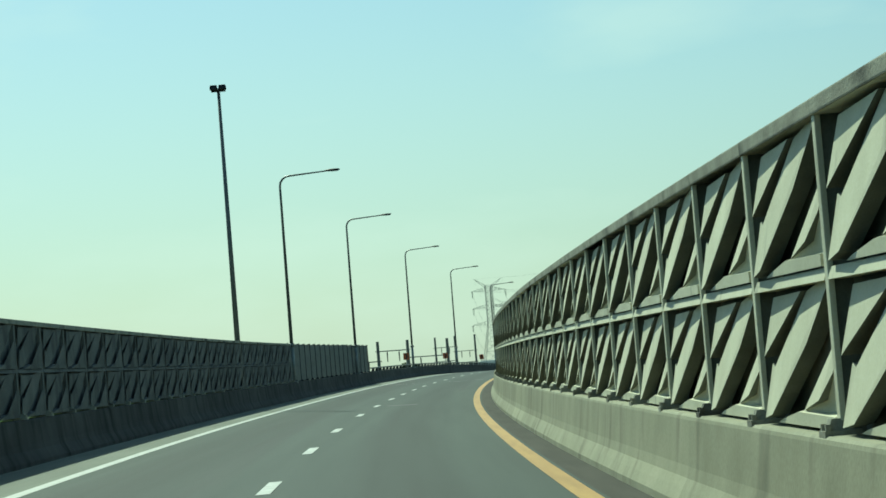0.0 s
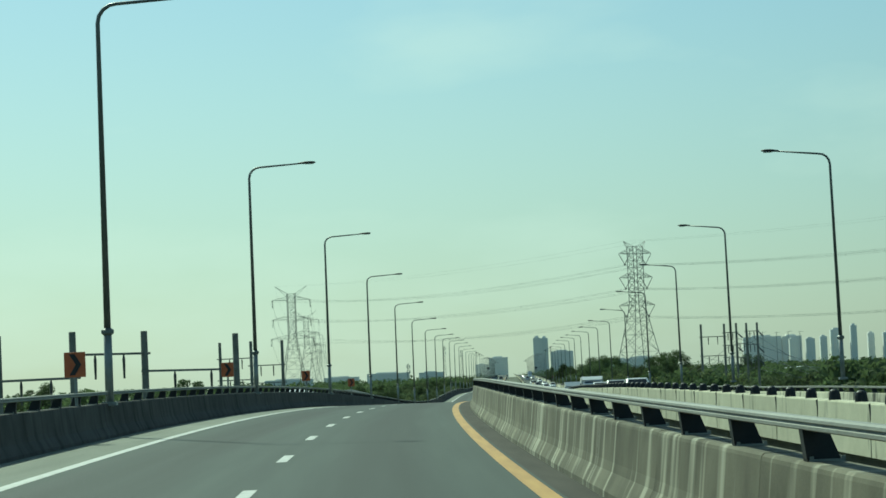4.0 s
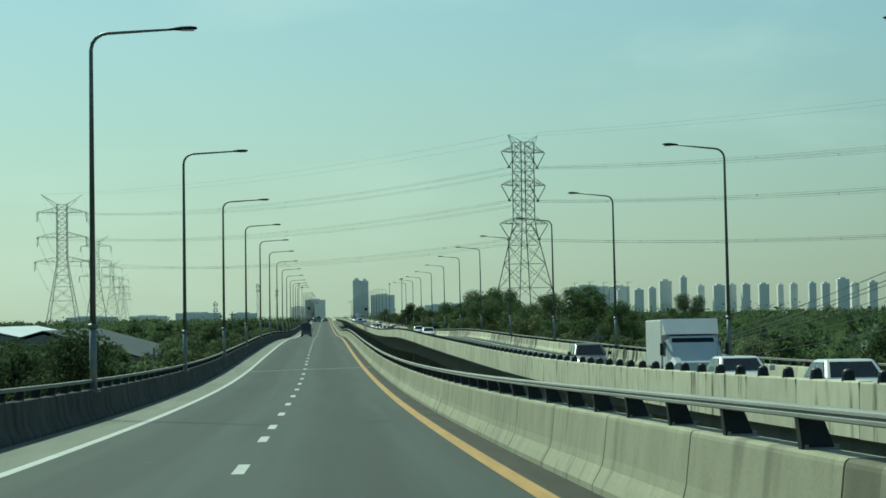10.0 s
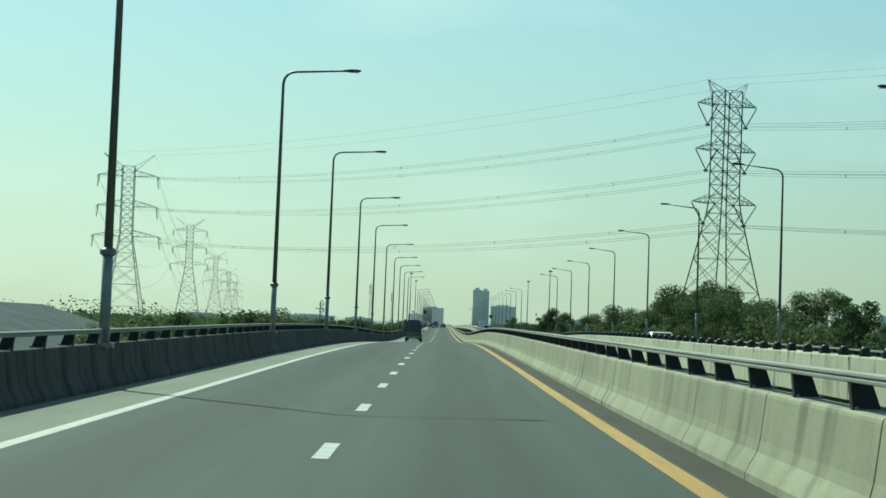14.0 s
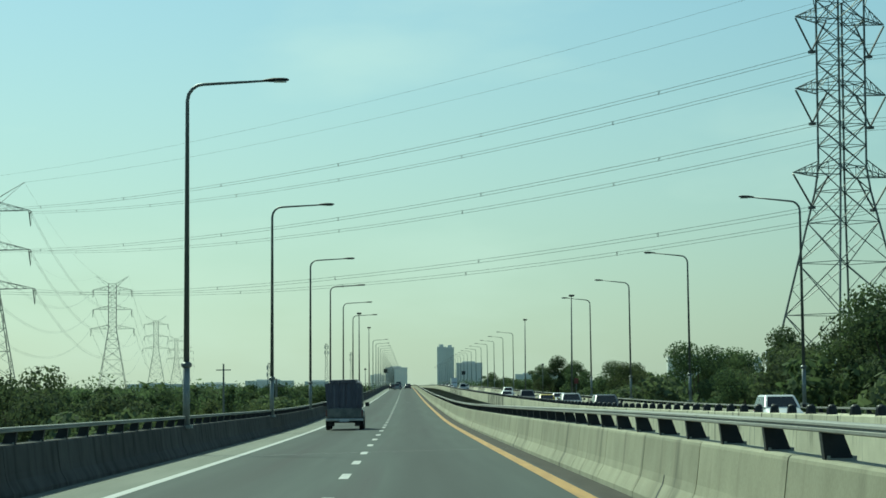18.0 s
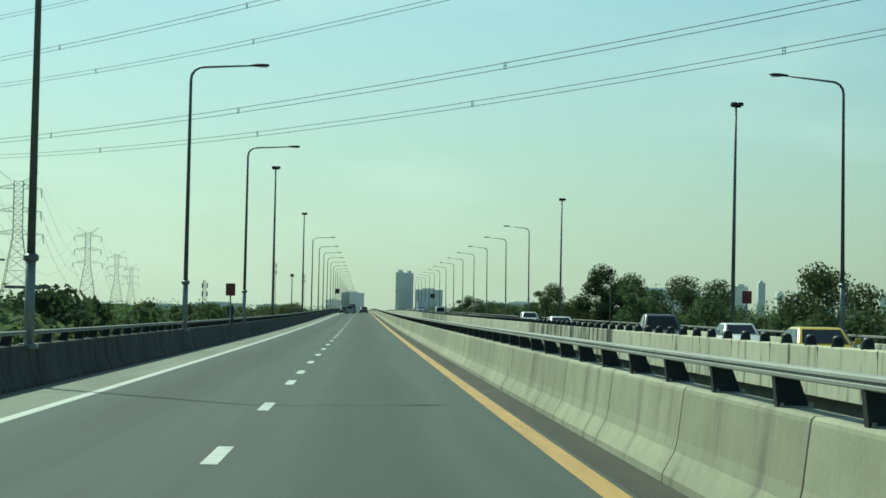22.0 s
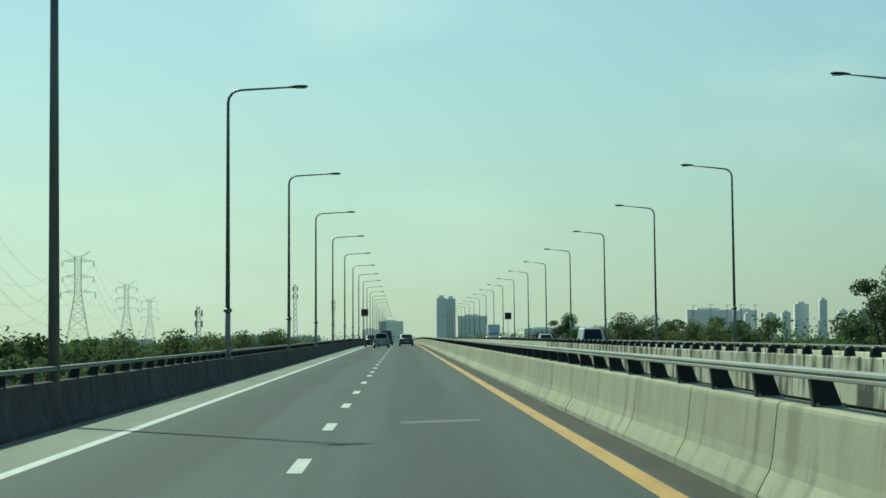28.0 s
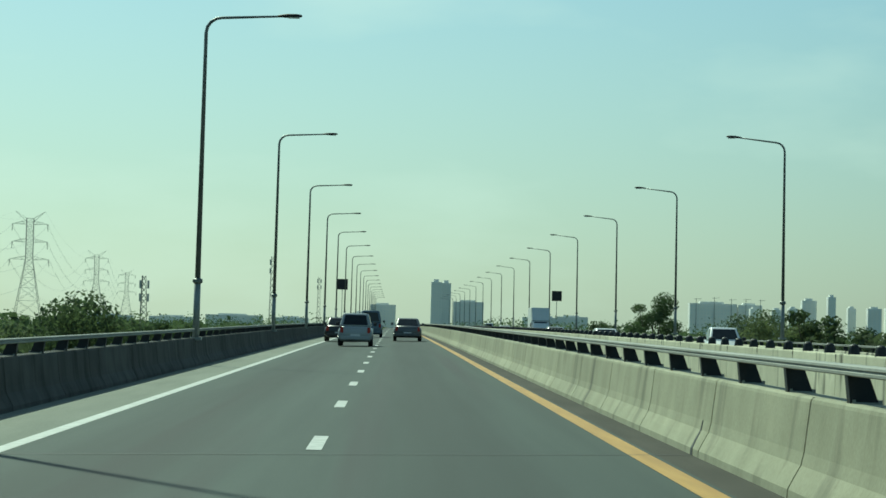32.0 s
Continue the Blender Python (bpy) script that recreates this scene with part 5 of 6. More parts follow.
# ---- lattice radio masts ----
for x, y, top in ((-45.8, 2004.0, 26.9), (-39.8, 2376.5, 27.1), (-62.0, 1700.0, 12.5)):
    ob = group("radio_mast", "slim lattice radio mast with antenna panels", "radio mast", pose(x, y, GZ), many="radio masts")
    h = top - GZ
    segs = []
    n = 14
    for k in range(n):
        r0, r1 = 1.5 - 0.9 * k / n, 1.5 - 0.9 * (k + 1) / n
        for i in range(3):
            a, b = math.tau * i / 3, math.tau * (i + 1) / 3
            p = lambda r, t, z: Vector((r * math.cos(t), r * math.sin(t), z))
            z0, z1 = h * k / n, h * (k + 1) / n
            segs += [(p(r0, a, z0), p(r1, a, z1), 0.10), (p(r0, a, z0), p(r1, b, z1), 0.07), (p(r0, b, z0), p(r1, a, z1), 0.07)]
    part("mast", bars(bmesh.new(), segs), TOWER_STEEL, ob)
    for k in range(3):
        for z in (h - 2.2, h - 5.5):
            bm = bmesh.new()
            a = math.tau * k / 3
            box(bm, 1.25 * math.cos(a) - 0.25, 1.25 * math.cos(a) + 0.25, 1.25 * math.sin(a) - 0.2, 1.25 * math.sin(a) + 0.2, z - 1.0, z + 1.0)
            part("antenna", bm, PALE_METAL, ob)


# ---- signs ----
def sign_board(name, label, s, u, z0, z1, w, sheet, foot_z, mark=None):
    ob = group(name, label, "road sign", stand(s, u, 0, lean=False))
    bm = bmesh.new()
    box(bm, -w / 2, w / 2, -0.02, 0.0, z0, z1, bevel=0.006)
    part("board", bm, sheet, ob)
    bm = bmesh.new()
    box(bm, -w / 2 + 0.02, w / 2 - 0.02, 0.003, 0.02, z0 + 0.03, z1 - 0.03)
    part("backing", bm, SIGN_BACK, ob)
    bm = bmesh.new()
    tube(bm, [(0, 0.05, foot_z), (0, 0.05, z1 - 0.05)], 0.035, 8)
    part("post", bm, FOOT_STEEL, ob)
    if mark:
        bm = bmesh.new()
        h = z1 - z0
        for dx in mark:
            v = [bm.verts.new((dx + x, -0.026, z0 + h * f)) for x, f in ((-0.12, 0.08), (0.0, 0.08), (0.14, 0.5), (0.0, 0.92), (-0.12, 0.92), (0.02, 0.5))]
            bm.faces.new((v[0], v[1], v[2], v[5]))
            bm.faces.new((v[5], v[2], v[3], v[4]))
        r = bmesh.ops.extrude_face_region(bm, geom=bm.faces[:])
        bmesh.ops.translate(bm, verts=[e for e in r["geom"] if isinstance(e, bmesh.types.BMVert)], vec=(0, -0.004, 0))
        bmesh.ops.recalc_face_normals(bm, faces=bm.faces[:])
        part("chevron", bm, BLACK_PLASTIC, ob, "black chevron pointing along the bend")
    return ob


for s in (183.3, 220.2, 258.5, 294.4):
    sign_board("chevron_sign", "orange chevron curve board on the edge barrier", s, -5.05, 1.42, 1.96, 0.46, ORANGE_SIGN, 0.75, (0.0,))["group"] = "chevron boards"
sign_board("red_sign", "small dark red road sign on the edge barrier", 877.7, -5.0, 2.18, 2.78, 0.46, RED_SIGN, 0.75)
sign_board("red_sign", "small dark red road sign on the outer barrier", 874.0, 19.6, 1.67 + drop(874, 19.6), 2.27 + drop(874, 19.6), 0.46, RED_SIGN, 0.7)
sign_board("dark_sign", "dark square sign high beside a lamp", 1400.0, -5.5, 5.2, 6.5, 1.3, BLACK_PLASTIC, -0.3)
sign_board("dark_sign", "dark square sign high beside a lamp", 1392.0, 20.3, 4.6, 5.8, 1.2, BLACK_PLASTIC, -0.3)


ob = group("wrapped_box", "dark weathered box strapped upright on the edge barrier", "box", stand(878.6, -5.02, 0.0, lean=False))
bm = bmesh.new()
box(bm, -0.13, 0.13, -0.12, 0.12, 0.79, 1.62, bevel=0.02, top=(-0.03, -0.02))
part("body", bm, BLACK_PLASTIC, ob)
bm = bmesh.new()
box(bm, -0.18, 0.18, -0.16, 0.16, 1.60, 1.68, bevel=0.02, top=(0.03, 0.03))
part("lid", bm, BLACK_PLASTIC, ob)
bm = bmesh.new()
box(bm, -0.15, 0.15, -0.145, 0.145, 1.15, 1.20)
part("strap", bm, SIGN_BACK, ob)


# ---- vehicles ----
def paint(name, colour, rough=0.3):
    return surface(name, tuple(c * 0.92 for c in colour), colour, scale=1.5, rough=rough, fine=30, spec=0.6)


WHITE = paint("white_car_paint", (0.72, 0.73, 0.72))
SILVER = paint("silver_car_paint", (0.36, 0.37, 0.37))
GREY = paint("grey_car_paint", (0.10, 0.105, 0.11))
BLACK = paint("black_car_paint", (0.022, 0.023, 0.026))
BLUE = paint("blue_grey_car_paint", (0.10, 0.14, 0.18))
TAXI = paint("yellow_taxi_paint", (0.62, 0.46, 0.05))
TARP = surface("blue_grey_tarpaulin", (0.070, 0.072, 0.095), (0.125, 0.125, 0.155), scale=3, rough=0.8, bump=0.5, fine=25, stretch=(5, 5, 0.3), streak=((0.22, 0.22, 0.25), (9, 9, 0.25), 0.60, 0.72))
DULL_LENS = surface("dusty_red_lens", (0.09, 0.03, 0.025), (0.14, 0.05, 0.04), scale=8, rough=0.5)
BED = surface("dusty_pickup_paint", (0.10, 0.105, 0.095), (0.22, 0.215, 0.19), scale=3, rough=0.5, fine=20)


def loft(bm, sections):
    """A body through rings across y: (y, half width, z low, z high), with rounded edges."""
    prev = None
    for y, hw, z0, z1 in sections:
        r = min(0.16, hw * 0.25, (z1 - z0) * 0.3)
        pts = [(-hw + r, z0), (hw - r, z0), (hw, z0 + r), (hw, z1 - r * 1.3), (hw - r * 1.2, z1), (-hw + r * 1.2, z1), (-hw, z1 - r * 1.3), (-hw, z0 + r)]
        ring = [bm.verts.new((x, y, z)) for x, z in pts]
        if prev:
            for k in range(8):
                bm.faces.new((prev[k], prev[(k + 1) % 8], ring[(k + 1) % 8], ring[k]))
        else:
            bm.faces.new(ring[::-1])
        prev = ring
    bm.faces.new(prev)
    bmesh.ops.recalc_face_normals(bm, faces=bm.faces[:])
    return bm


def cabin(bm, y0, y1, z0, hw0, y2, y3, z1, hw1):
    """The glazed upper part: a block whose roof is drawn in."""
    vs = [bm.verts.new(p) for p in ((-hw0, y0, z0), (hw0, y0, z0), (hw0, y1, z0), (-hw0, y1, z0), (-hw1, y2, z1), (hw1, y2, z1), (hw1, y3, z1), (-hw1, y3, z1))]
    fs = [bm.faces.new([vs[i] for i in q]) for q in ((4, 5, 6, 7), (0, 1, 5, 4), (1, 2, 6, 5), (2, 3, 7, 6), (3, 0, 4, 7), (3, 2, 1, 0))]
    quads = [[v.co.copy() for v in f.verts] for f in fs[1:5]]
    bmesh.ops.bevel(bm, geom=bm.edges[:], offset=0.11, segments=3, affect="EDGES", profile=0.55)
    return quads


def pane(quad, inset, lift=0.012, x0=0.0, x1=1.0):
    """A thin pane on a side of the cabin, drawn in from its edges."""
    a, b, c, d = quad
    f = lambda s, t: (a.lerp(b, s)).lerp(d.lerp(c, s), t)
    n = (b - a).cross(d - a).normalized()
    s0, s1, t0, t1 = x0 + inset, x1 - inset, 0.14, 0.86
    bm = bmesh.new()
    lo = [bm.verts.new(f(s, t) - n * 0.02) for s, t in ((s0, t0), (s1, t0), (s1, t1), (s0, t1))]
    hi = [bm.verts.new(f(s, t) + n * lift) for s, t in ((s0, t0), (s1, t0), (s1, t1), (s0, t1))]
    bm.faces.new(hi)
    for k in range(4):
        bm.faces.new((lo[k], lo[(k + 1) % 4], hi[(k + 1) % 4], hi[k]))
    return bm


def wheels(top, ys, hw, r=0.33):
    for y in ys:
        for sx in (-1, 1):
            bm = bmesh.new()
            tube(bm, [(sx * (hw - 0.22), y, r), (sx * (hw - 0.20), y, r), (sx * (hw - 0.03), y, r), (sx * hw, y, r)], [r * 0.85, r, r, r * 0.88], 18)
            wheel = part("wheel", bm, TYRE, top)
            bm = bmesh.new()
            tube(bm, [(sx * (hw - 0.03), y, r), (sx * (hw + 0.008), y, r)], [r * 0.66, r * 0.60], 12)
            part("rim", bm, CHROME, wheel)


def lights(top, y_rear, y_front, hw, z_rear, z_front):
    for sx in (-1, 1):
        bm = bmesh.new()
        box(bm, sx * hw - (0.16 if sx > 0 else 0), sx * hw + (0.16 if sx < 0 else 0), y_rear - 0.02, y_rear + 0.06, z_rear - 0.14, z_rear + 0.14, bevel=0.015)
        part("tail_light", bm, RED_LENS, top)
        bm = bmesh.new()
        box(bm, sx * hw - (0.30 if sx > 0 else 0), sx * hw + (0.30 if sx < 0 else 0), y_front - 0.10, y_front + 0.025, z_front - 0.08, z_front + 0.08, bevel=0.015)
        part("headlight", bm, CLEAR_LENS, top)
    for y, z, w in ((y_rear - 0.03, z_rear - 0.26, 0.24), (y_front + 0.02, z_front - 0.25, 0.24)):
        bm = bmesh.new()
        box(bm, -w, w, y - 0.01, y + 0.02, z - 0.06, z + 0.06)
        part("number_plate", bm, PLATE, top)


def car(name, label, kind, material, m):
    """kind: sedan, suv, van, mpv or pickup. It faces +y."""
    top = group(name, label, "car" if kind not in ("pickup", "van") else kind, m)
    spec = {
        "sedan": (4.6, 0.88, 0.98, (-1.85, 1.05, -1.15, 0.20, 1.46)),
        "suv": (4.7, 0.92, 1.12, (-2.15, 1.05, -1.95, 0.15, 1.70)),
        "mpv": (4.4, 0.86, 1.02, (-2.05, 1.25, -1.80, 0.35, 1.66)),
        "van": (4.9, 0.90, 1.15, (-2.40, 2.00, -2.32, 1.30, 2.08)),
        "pickup": (5.2, 0.92, 1.08, (-0.45, 1.30, -0.25, 0.50, 1.75)),
    }[kind]
    length, hw, belt, (c0, c1, r0, r1, roof) = spec
    h = length / 2
    hood = belt - (0.12 if kind != "van" else 0.05)
    bm = bmesh.new()
    loft(bm, [(-h, hw * 0.90, 0.42, belt * 0.86), (-h + 0.08, hw * 0.97, 0.30, belt * 0.97), (-h + 0.6, hw, 0.24, belt), (0, hw, 0.22, belt), (c1 - 0.1, hw, 0.22, belt), (h - 0.7, hw * 0.99, 0.24, hood), (h - 0.12, hw * 0.93, 0.30, hood - 0.14), (h, hw * 0.82, 0.38, hood - 0.28)])
    part("body", bm, material, top, smooth=True)
    bm = bmesh.new()
    quads = cabin(bm, c0, c1, belt - 0.04, hw * 0.93, r0, r1, roof, hw * 0.72)
    part("cabin", bm, material, top, smooth=True)
    part("rear_window", pane(quads[0], 0.10), GLASS, top)
    part("windscreen", pane(quads[2], 0.09), GLASS, top)
    for q in (quads[1], quads[3]):
        if kind == "pickup":
            part("side_window", pane(q, 0.08), GLASS, top)
        else:
            part("side_window", pane(q, 0.05, x0=0.0, x1=0.52), GLASS, top)
            part("side_window", pane(q, 0.05, x0=0.48, x1=1.0), GLASS, top)
    if kind == "pickup":
        for sx in (-1, 1):
            bm = bmesh.new()
            box(bm, sx * hw - 0.05, sx * hw + 0.02, -h + 0.1, c0, belt - 0.1, belt + 0.12, bevel=0.02)
            part("bed_side", bm, material, top)
        bm = bmesh.new()
        box(bm, -hw + 0.03, hw - 0.03, -h + 0.02, -h + 0.1, belt - 0.3, belt + 0.12, bevel=0.02)
        part("tailgate", bm, material, top)
    wheels(top, (-h * 0.60, h * 0.60), hw + 0.01, 0.34 if kind in ("suv", "pickup", "van") else 0.31)
    lights(top, -h, h - 0.04, hw * 0.88, belt * 0.80, hood - 0.26)
    for y in (-h - 0.03, h - 0.03):
        bm = bmesh.new()
        box(bm, -hw * 0.86, hw * 0.86, y - 0.03, y + 0.09, 0.34, 0.52, bevel=0.03)
        part("bumper", bm, BLACK_PLASTIC if kind in ("pickup", "suv") else material, top)
    for sx in (-1, 1):
        bm = bmesh.new()
        box(bm, sx * (hw + 0.10) - 0.09, sx * (hw + 0.10) + 0.09, c1 - 0.45, c1 - 0.36, belt + 0.02, belt + 0.19, bevel=0.03)
        part("mirror", bm, BLACK_PLASTIC if kind != "sedan" else material, top)
    bm = bmesh.new()
    box(bm, -hw * 0.5, hw * 0.5, h - 0.05, h + 0.008, hood - 0.40, hood - 0.26, bevel=0.01)
    part("grille", bm, BLACK_PLASTIC, top)
    return top


def box_truck(name, label, m, length, height):
    top = group(name, label, "truck", m)
    h = length / 2
    bm = bmesh.new()
    box(bm, -0.98, 0.98, -h, h - 1.5, 0.95, height, bevel=0.04)
    part("cargo_box", bm, WHITE, top)
    bm = bmesh.new()
    loft(bm, [(h - 1.45, 0.92, 0.5, 1.95), (h - 0.9, 0.93, 0.45, 1.98), (h - 0.35, 0.92, 0.42, 1.30), (h, 0.86, 0.42, 1.10)])
    part("cab", bm, WHITE, top)
    bm = bmesh.new()
    v = [bm.verts.new(p) for p in ((-0.78, h - 0.40, 1.32), (0.78, h - 0.40, 1.32), (0.70, h - 0.84, 1.92), (-0.70, h - 0.84, 1.92), (-0.78, h - 0.46, 1.30), (0.78, h - 0.46, 1.30), (0.70, h - 0.90, 1.90), (-0.70, h - 0.90, 1.90))]
    for q in ((0, 1, 2, 3), (4, 5, 1, 0), (5, 6, 2, 1), (6, 7, 3, 2), (7, 4, 0, 3)):
        bm.faces.new([v[i] for i in q])
    part("windscreen", bm, GLASS, top)
    bm = bmesh.new()
    v = [bm.verts.new(p) for p in ((-0.95, h - 1.5, height + 0.02), (0.95, h - 1.5, height + 0.02), (0.9, h - 0.9, 2.05), (-0.9, h - 0.9, 2.05), (-0.95, h - 1.5, 2.0), (0.95, h - 1.5, 2.0))]
    for q in ((0, 1, 2, 3), (0, 3, 4), (1, 5, 2), (4, 3, 2, 5)):
        bm.faces.new([v[i] for i in q])
    bmesh.ops.recalc_face_normals(bm, faces=bm.faces[:])
    part("wind_deflector", bm, WHITE, top)
    for sx in (-1, 1):
        bm = bmesh.new()
        box(bm, sx * 0.93 - 0.012, sx * 0.93 + 0.012, h - 1.3, h - 0.75, 1.32, 1.82, bevel=0.01)
        part("side_window", bm, GLASS, top)
        bm = bmesh.new()
        box(bm, sx * 1.1 - 0.06, sx * 1.1 + 0.06, h - 0.5, h - 0.42, 1.35, 1.75, bevel=0.02)
        part("mirror", bm, BLACK_PLASTIC, top)
    bm = bmesh.new()
    box(bm, -0.45, 0.45, -h + 0.1, h - 0.8, 0.55, 0.95)
    part("chassis", bm, BLACK_PLASTIC, top)
    wheels(top, (-h * 0.55, h - 0.75), 0.92, 0.38)
    lights(top, -h, h - 0.03, 0.85, 0.85, 0.80)
    return top


def loaded_pickup(name, label, m):
    """A pickup with a tall tarpaulined cage on its bed, seen from behind."""
    top = group(name, label, "pickup truck", m)
    bm = bmesh.new()
    loft(bm, [(-2.5, 0.84, 0.52, 1.02), (-2.4, 0.88, 0.44, 1.06), (-0.4, 0.89, 0.40, 1.08), (1.2, 0.89, 0.36, 1.06), (2.1, 0.87, 0.38, 0.98), (2.55, 0.78, 0.42, 0.80)])
    part("body", bm, BED, top)
    bm = bmesh.new()
    quads = cabin(bm, -0.35, 1.30, 1.04, 0.84, -0.2, 0.55, 1.72, 0.68)
    part("cabin", bm, BED, top)
    part("windscreen", pane(quads[2], 0.06), GLASS, top)
    for q in (quads[1], quads[3]):
        part("side_window", pane(q, 0.07), GLASS, top)
    # pleated tarpaulin over the cage
    bm = bmesh.new()
    outline = []
    n = 26
    sides = [((-0.90, -2.50), (0.90, -2.50)), ((0.90, -2.50), (0.90, -0.30)), ((0.90, -0.30), (-0.90, -0.30)), ((-0.90, -0.30), (-0.90, -2.50))]
    for (x0, y0), (x1, y1) in sides:
        nx, ny = (y1 - y0), -(x1 - x0)
        ln = math.hypot(nx, ny)
        for k in range(n):
            f = k / n
            d = 0.018 * math.sin(k * 2.6) + 0.012 * math.sin(k * 1.3 + x0)
            outline.append((x0 + (x1 - x0) * f + nx / ln * d, y0 + (y1 - y0) * f + ny / ln * d))
    rings = []
    for z, g in ((1.02, 0.97), (1.25, 1.0), (1.9, 1.01), (2.36, 0.985)):
        rings.append([bm.verts.new((x * g, (y + 1.4) * g - 1.4, z)) for x, y in outline])
    for a, b in zip(rings, rings[1:]):
        for k in range(len(a)):
            bm.faces.new((a[k], a[(k + 1) % len(a)], b[(k + 1) % len(a)], b[k]))
    bm.faces.new(rings[-1])
    part("tarpaulin", bm, TARP, top, "pleated blue-grey tarpaulin over a cage").scale = (0.87, 1, 0.935)
    bm = bmesh.new()
    v = [bm.verts.new(t) for t in ((-0.78, -2.54, 2.34), (0.62, -2.54, 2.36), (0.93, -0.35, 2.40), (-0.78, -0.35, 2.40), (-0.80, -2.56, 2.50), (0.60, -2.56, 2.53), (0.62, -0.35, 2.56), (-0.80, -0.35, 2.54))]
    for t in ((3, 2, 1, 0), (4, 5, 6, 7), (0, 1, 5, 4), (1, 2, 6, 5), (2, 3, 7, 6), (3, 0, 4, 7)):
        bm.faces.new([v[x] for x in t])
    part("roof_sheet", bm, TARP, top, "loose sheet tied over the roof").scale = (0.87, 1, 0.935)
    for z in (1.28, 1.50, 1.74, 1.98):
        bm = bmesh.new()
        tube(bm, [(0.83, -0.9, z), (0.84, -0.28, z), (0.62, -0.22, z)], 0.018, 6)
        part("cage_rail", bm, SIGN_BACK, top)
    bm = bmesh.new()
    tube(bm, [(0.84, -0.28, 1.05), (0.84, -0.28, 2.14)], 0.022, 6)
    part("cage_post", bm, SIGN_BACK, top)
    for sx in (-1, 1):
        bm = bmesh.new()
        tube(bm, [(sx * 0.62, -2.58, 2.50), (sx * 0.86, -2.40, 2.2), (sx * 0.93, -2.2, 1.1)], 0.01, 5)
        part("rope", bm, CABLE, top).scale = (0.87, 1, 0.935)
    bm = bmesh.new()
    v = [bm.verts.new(t) for t in ((-0.93, -2.50, 1.12), (-0.90, -2.50, 1.12), (-0.90, -0.4, 1.12), (-0.93, -0.4, 1.12), (-1.06, -2.52, 2.34), (-0.90, -2.52, 2.34), (-0.90, -0.4, 2.34), (-1.04, -0.4, 2.32))]
    for t in ((3, 2, 1, 0), (4, 5, 6, 7), (0, 1, 5, 4), (1, 2, 6, 5), (2, 3, 7, 6), (3, 0, 4, 7)):
        bm.faces.new([v[x] for x in t])
    part("side_flap", bm, TARP, top).scale = (0.87, 1, 0.935)
    bm = bmesh.new()
    box(bm, -0.80, 0.80, -2.56, -2.49, 0.60, 1.00, bevel=0.02)
    box(bm, -0.68, 0.68, -2.575, -2.555, 0.67, 0.92, bevel=0.005)
    part("tailgate", bm, BED, top)
    bm = bmesh.new()
    box(bm, -0.88, 0.88, -2.72, -2.56, 0.42, 0.55, bevel=0.03)
    part("rear_bumper", bm, CHROME, top, "dull steel step bumper")
    bm = bmesh.new()
    box(bm, -0.22, 0.22, -2.745, -2.715, 0.40, 0.53)
    part("number_plate", bm, PLATE, top)
    for sx in (-1, 1):
        bm = bmesh.new()
        box(bm, sx * 0.83 - 0.045, sx * 0.83 + 0.045, -2.54, -2.47, 0.66, 0.94, bevel=0.015)
        part("tail_light", bm, DULL_LENS, top, "dusty tail light")
        bm = bmesh.new()
        box(bm, sx * 1.02 - 0.10, sx * 1.02 + 0.10, 1.0, 1.08, 1.10, 1.30, bevel=0.03)
        part("mirror", bm, BLACK_PLASTIC, top)
        bm = bmesh.new()
        box(bm, sx * 0.62 - 0.14, sx * 0.62 + 0.14, -2.0, -1.97, 0.18, 0.5)
        part("mud_flap", bm, BLACK_PLASTIC, top)
        bm = bmesh.new()
        tube(bm, [(sx * 0.66, -2.43, 1.0), (sx * 0.66, -2.46, 2.15)], 0.03, 6)
        part("cage_post", bm, SIGN_BACK, top)
    bm = bmesh.new()
    box(bm, -0.5, 0.5, -2.2, 2.0, 0.34, 0.5)
    part("chassis", bm, BLACK_PLASTIC, top)
    wheels(top, (-1.45, 1.55), 0.90, 0.35)
    return top


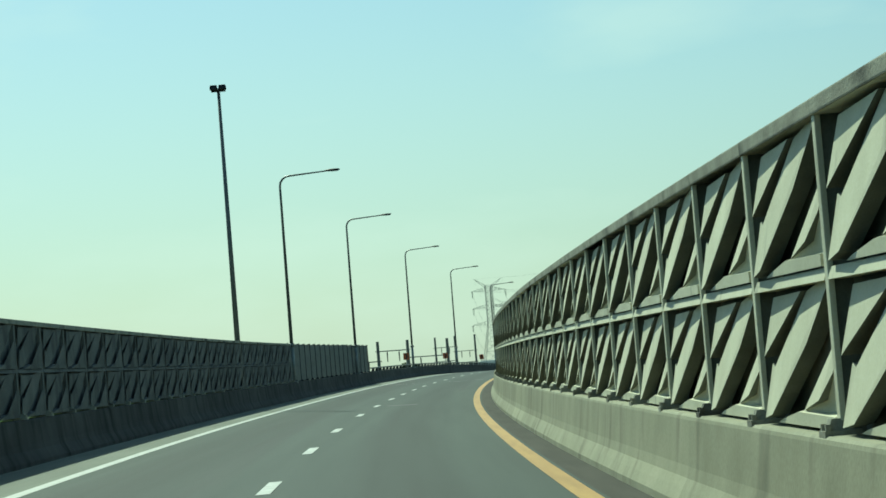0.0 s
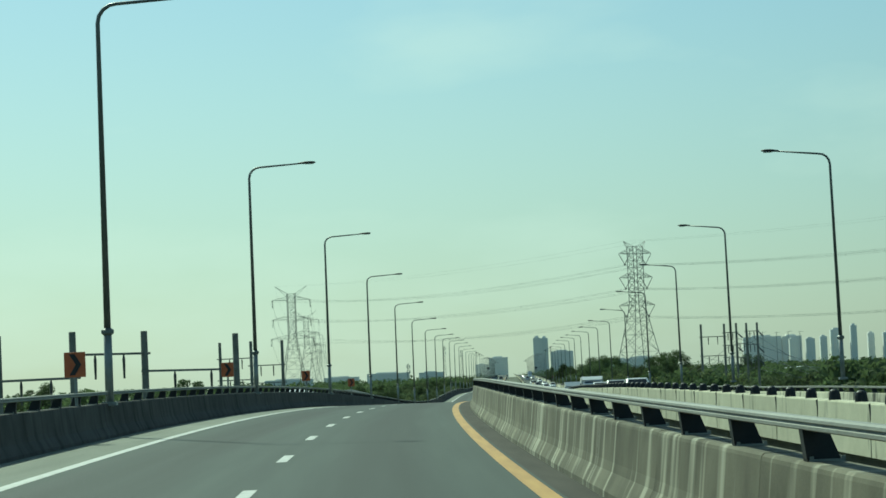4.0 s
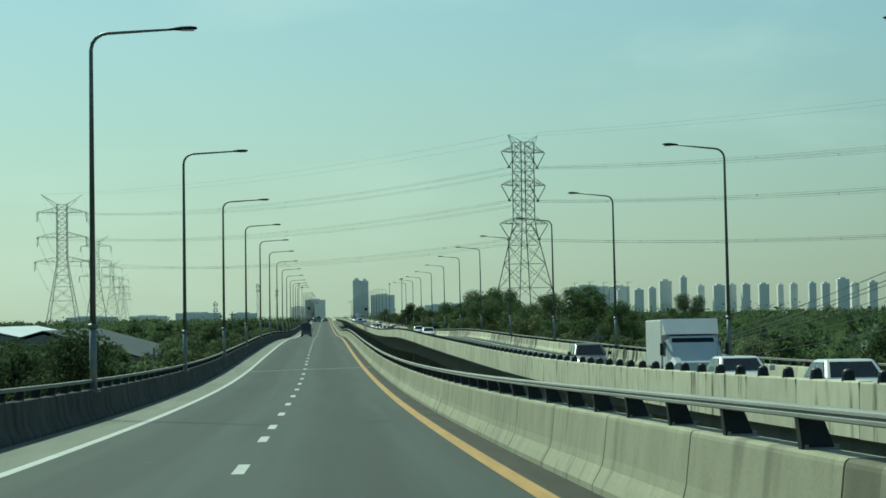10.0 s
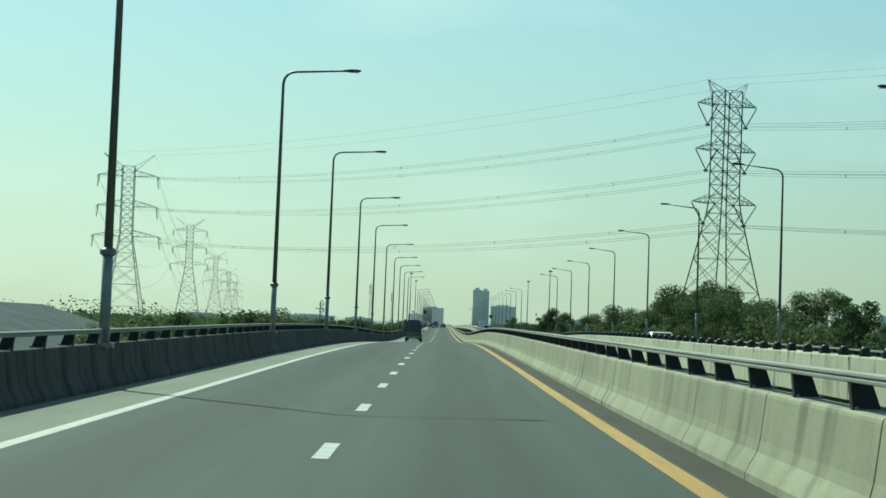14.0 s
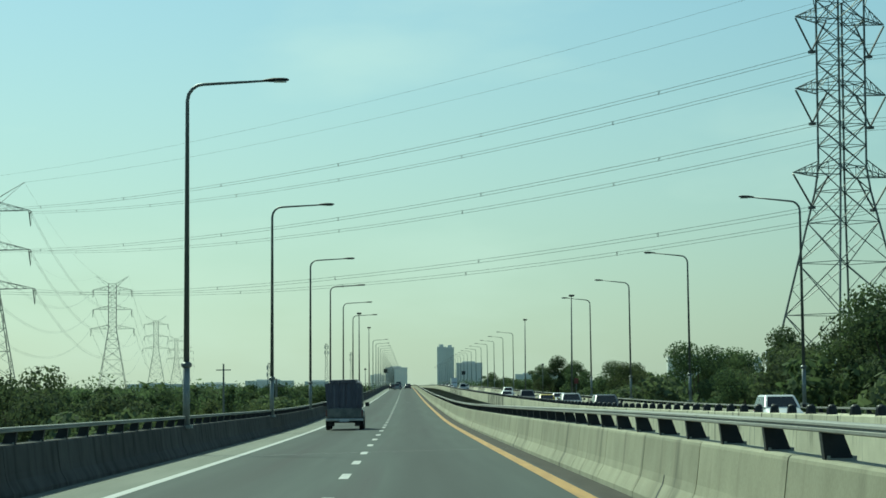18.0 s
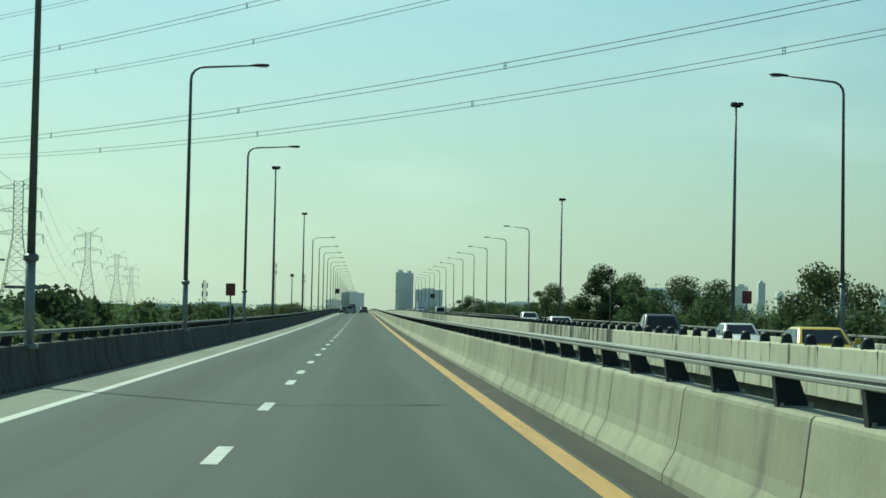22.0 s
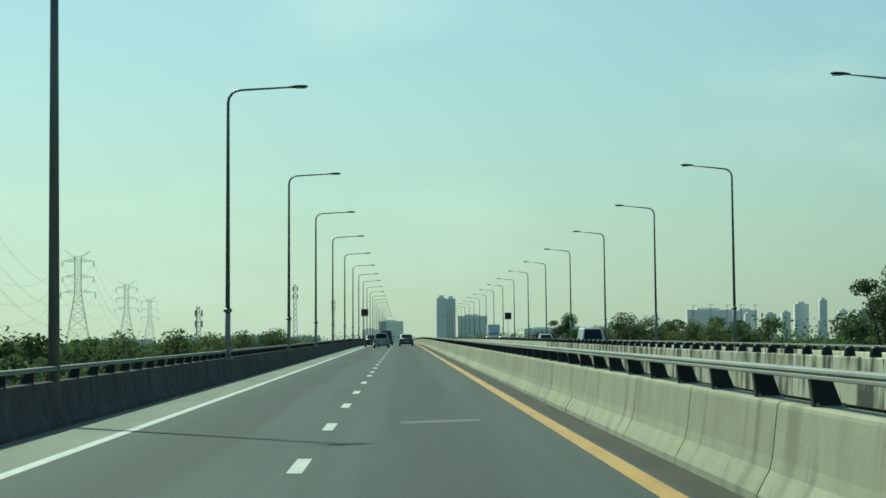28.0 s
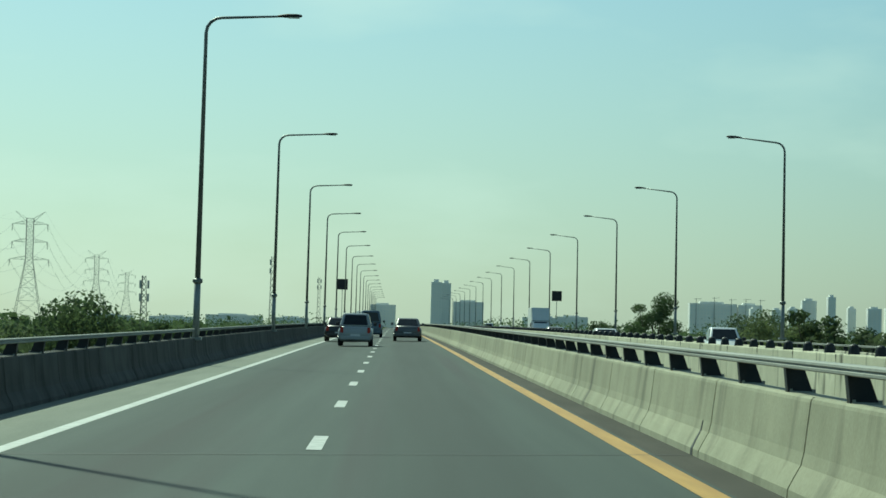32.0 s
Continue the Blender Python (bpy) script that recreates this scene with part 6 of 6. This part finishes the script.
loaded_pickup("loaded_pickup", "old pickup with tall blue-grey tarpaulin load in the outer lane", stand(733.4, -1.80, 0.0))
car("silver_mpv", "silver people carrier ahead in the outer lane", "mpv", SILVER, stand(1232.2, -1.05, 0))
car("dark_sedan", "dark saloon car ahead in the inner lane", "sedan", GREY, stand(1262.0, 1.75, 0))
car("blue_minivan", "blue-grey minivan further ahead", "van", BLUE, stand(1296.0, -0.9, 0))
car("black_sedan", "black saloon car ahead on the outer lane", "sedan", BLACK, stand(1256.0, -2.4, 0))
OPPOSITE = (
    ("white_suv", "white off-road car coming on the opposite carriageway", "suv", WHITE, 273.2, 13.5), ("silver_suv", "silver off-road car coming on the opposite carriageway", "suv", SILVER, 300.8, 13.5),
    ("white_pickup", "white double cab pickup coming on the opposite carriageway", "pickup", WHITE, 328.5, 13.5), ("white_hatchback", "white hatchback coming on the opposite carriageway", "sedan", WHITE, 391.3, 13.5),
    ("white_sedan", "white saloon coming on the opposite carriageway", "sedan", WHITE, 406.0, 13.5), ("dark_suv", "dark off-road car coming on the opposite carriageway", "suv", GREY, 446.0, 13.5),
    ("white_sedan", "white saloon far on the opposite carriageway", "sedan", WHITE, 610.0, 13.4), ("white_suv", "white off-road car on the opposite carriageway", "suv", WHITE, 718.0, 16.6),
    ("dark_suv", "dark off-road car on the opposite carriageway", "suv", GREY, 765.0, 13.4), ("silver_suv", "silver-white off-road car on the opposite carriageway", "suv", SILVER, 795.0, 13.4),
    ("yellow_taxi", "yellow taxi saloon on the opposite carriageway", "sedan", TAXI, 825.0, 13.4), ("white_sedan", "white saloon beside the dark pickup on the opposite carriageway", "sedan", WHITE, 858.5, 16.7),
    ("dark_pickup", "dark pickup on the opposite carriageway", "pickup", GREY, 858.0, 13.4), ("white_sedan", "white saloon on the opposite carriageway", "sedan", WHITE, 905.0, 13.4),
    ("white_suv", "white off-road car further on the opposite carriageway", "suv", WHITE, 977.0, 16.7),
    ("white_pickup", "white pickup further on the opposite carriageway", "pickup", WHITE, 1226.0, 16.7), ("white_sedan", "white saloon on the opposite carriageway", "sedan", WHITE, 1251.5, 13.4), ("white_van", "white van coming on the opposite carriageway", "van", WHITE, 1126.0, 13.5),
    ("silver_sedan", "silver saloon on the opposite carriageway", "sedan", SILVER, 1294.0, 13.4), ("white_sedan", "white saloon further on the opposite carriageway", "sedan", WHITE, 1376.0, 13.4),
    ("dark_sedan", "dark saloon far on the opposite carriageway", "sedan", GREY, 1440.0, 13.4), ("white_van", "white van far on the opposite carriageway", "van", WHITE, 1500.0, 16.7))
for nm, label, kind, material, s, u in OPPOSITE:
    car(nm, label, kind, material, stand(s, u, 0, 180) @ Matrix.Scale(0.93, 4))["group"] = "oncoming traffic"
box_truck("box_truck", "white box truck with a wind deflector coming on the opposite carriageway", stand(349.6, 13.5, 0, 180), 5.4, 2.35)
box_truck("box_truck", "white box truck on the opposite carriageway", stand(416.4, 13.5, 0, 180), 5.2, 2.55)
box_truck("car_carrier", "tall lorry far on the opposite carriageway", stand(1366.0, 16.6, 0, 180), 8.0, 3.4)
# dark tar patches and small debris on the lanes
for s, u, w, d in ((78.2, 0.9, 1.0, 1.2), (932.0, 1.69, 0.8, 1.4), (1011.4, 1.77, 1.3, 1.2), (455.3, -1.1, 0.12, 0.2), (518.0, -0.35, 0.10, 0.2), (372.0, -1.5, 0.1, 0.2)):
    sweep("tar_patch", [(u - w / 2, 0.004), (u + w / 2, 0.004)], s, s + d, JOINT, step=d, parent=road)
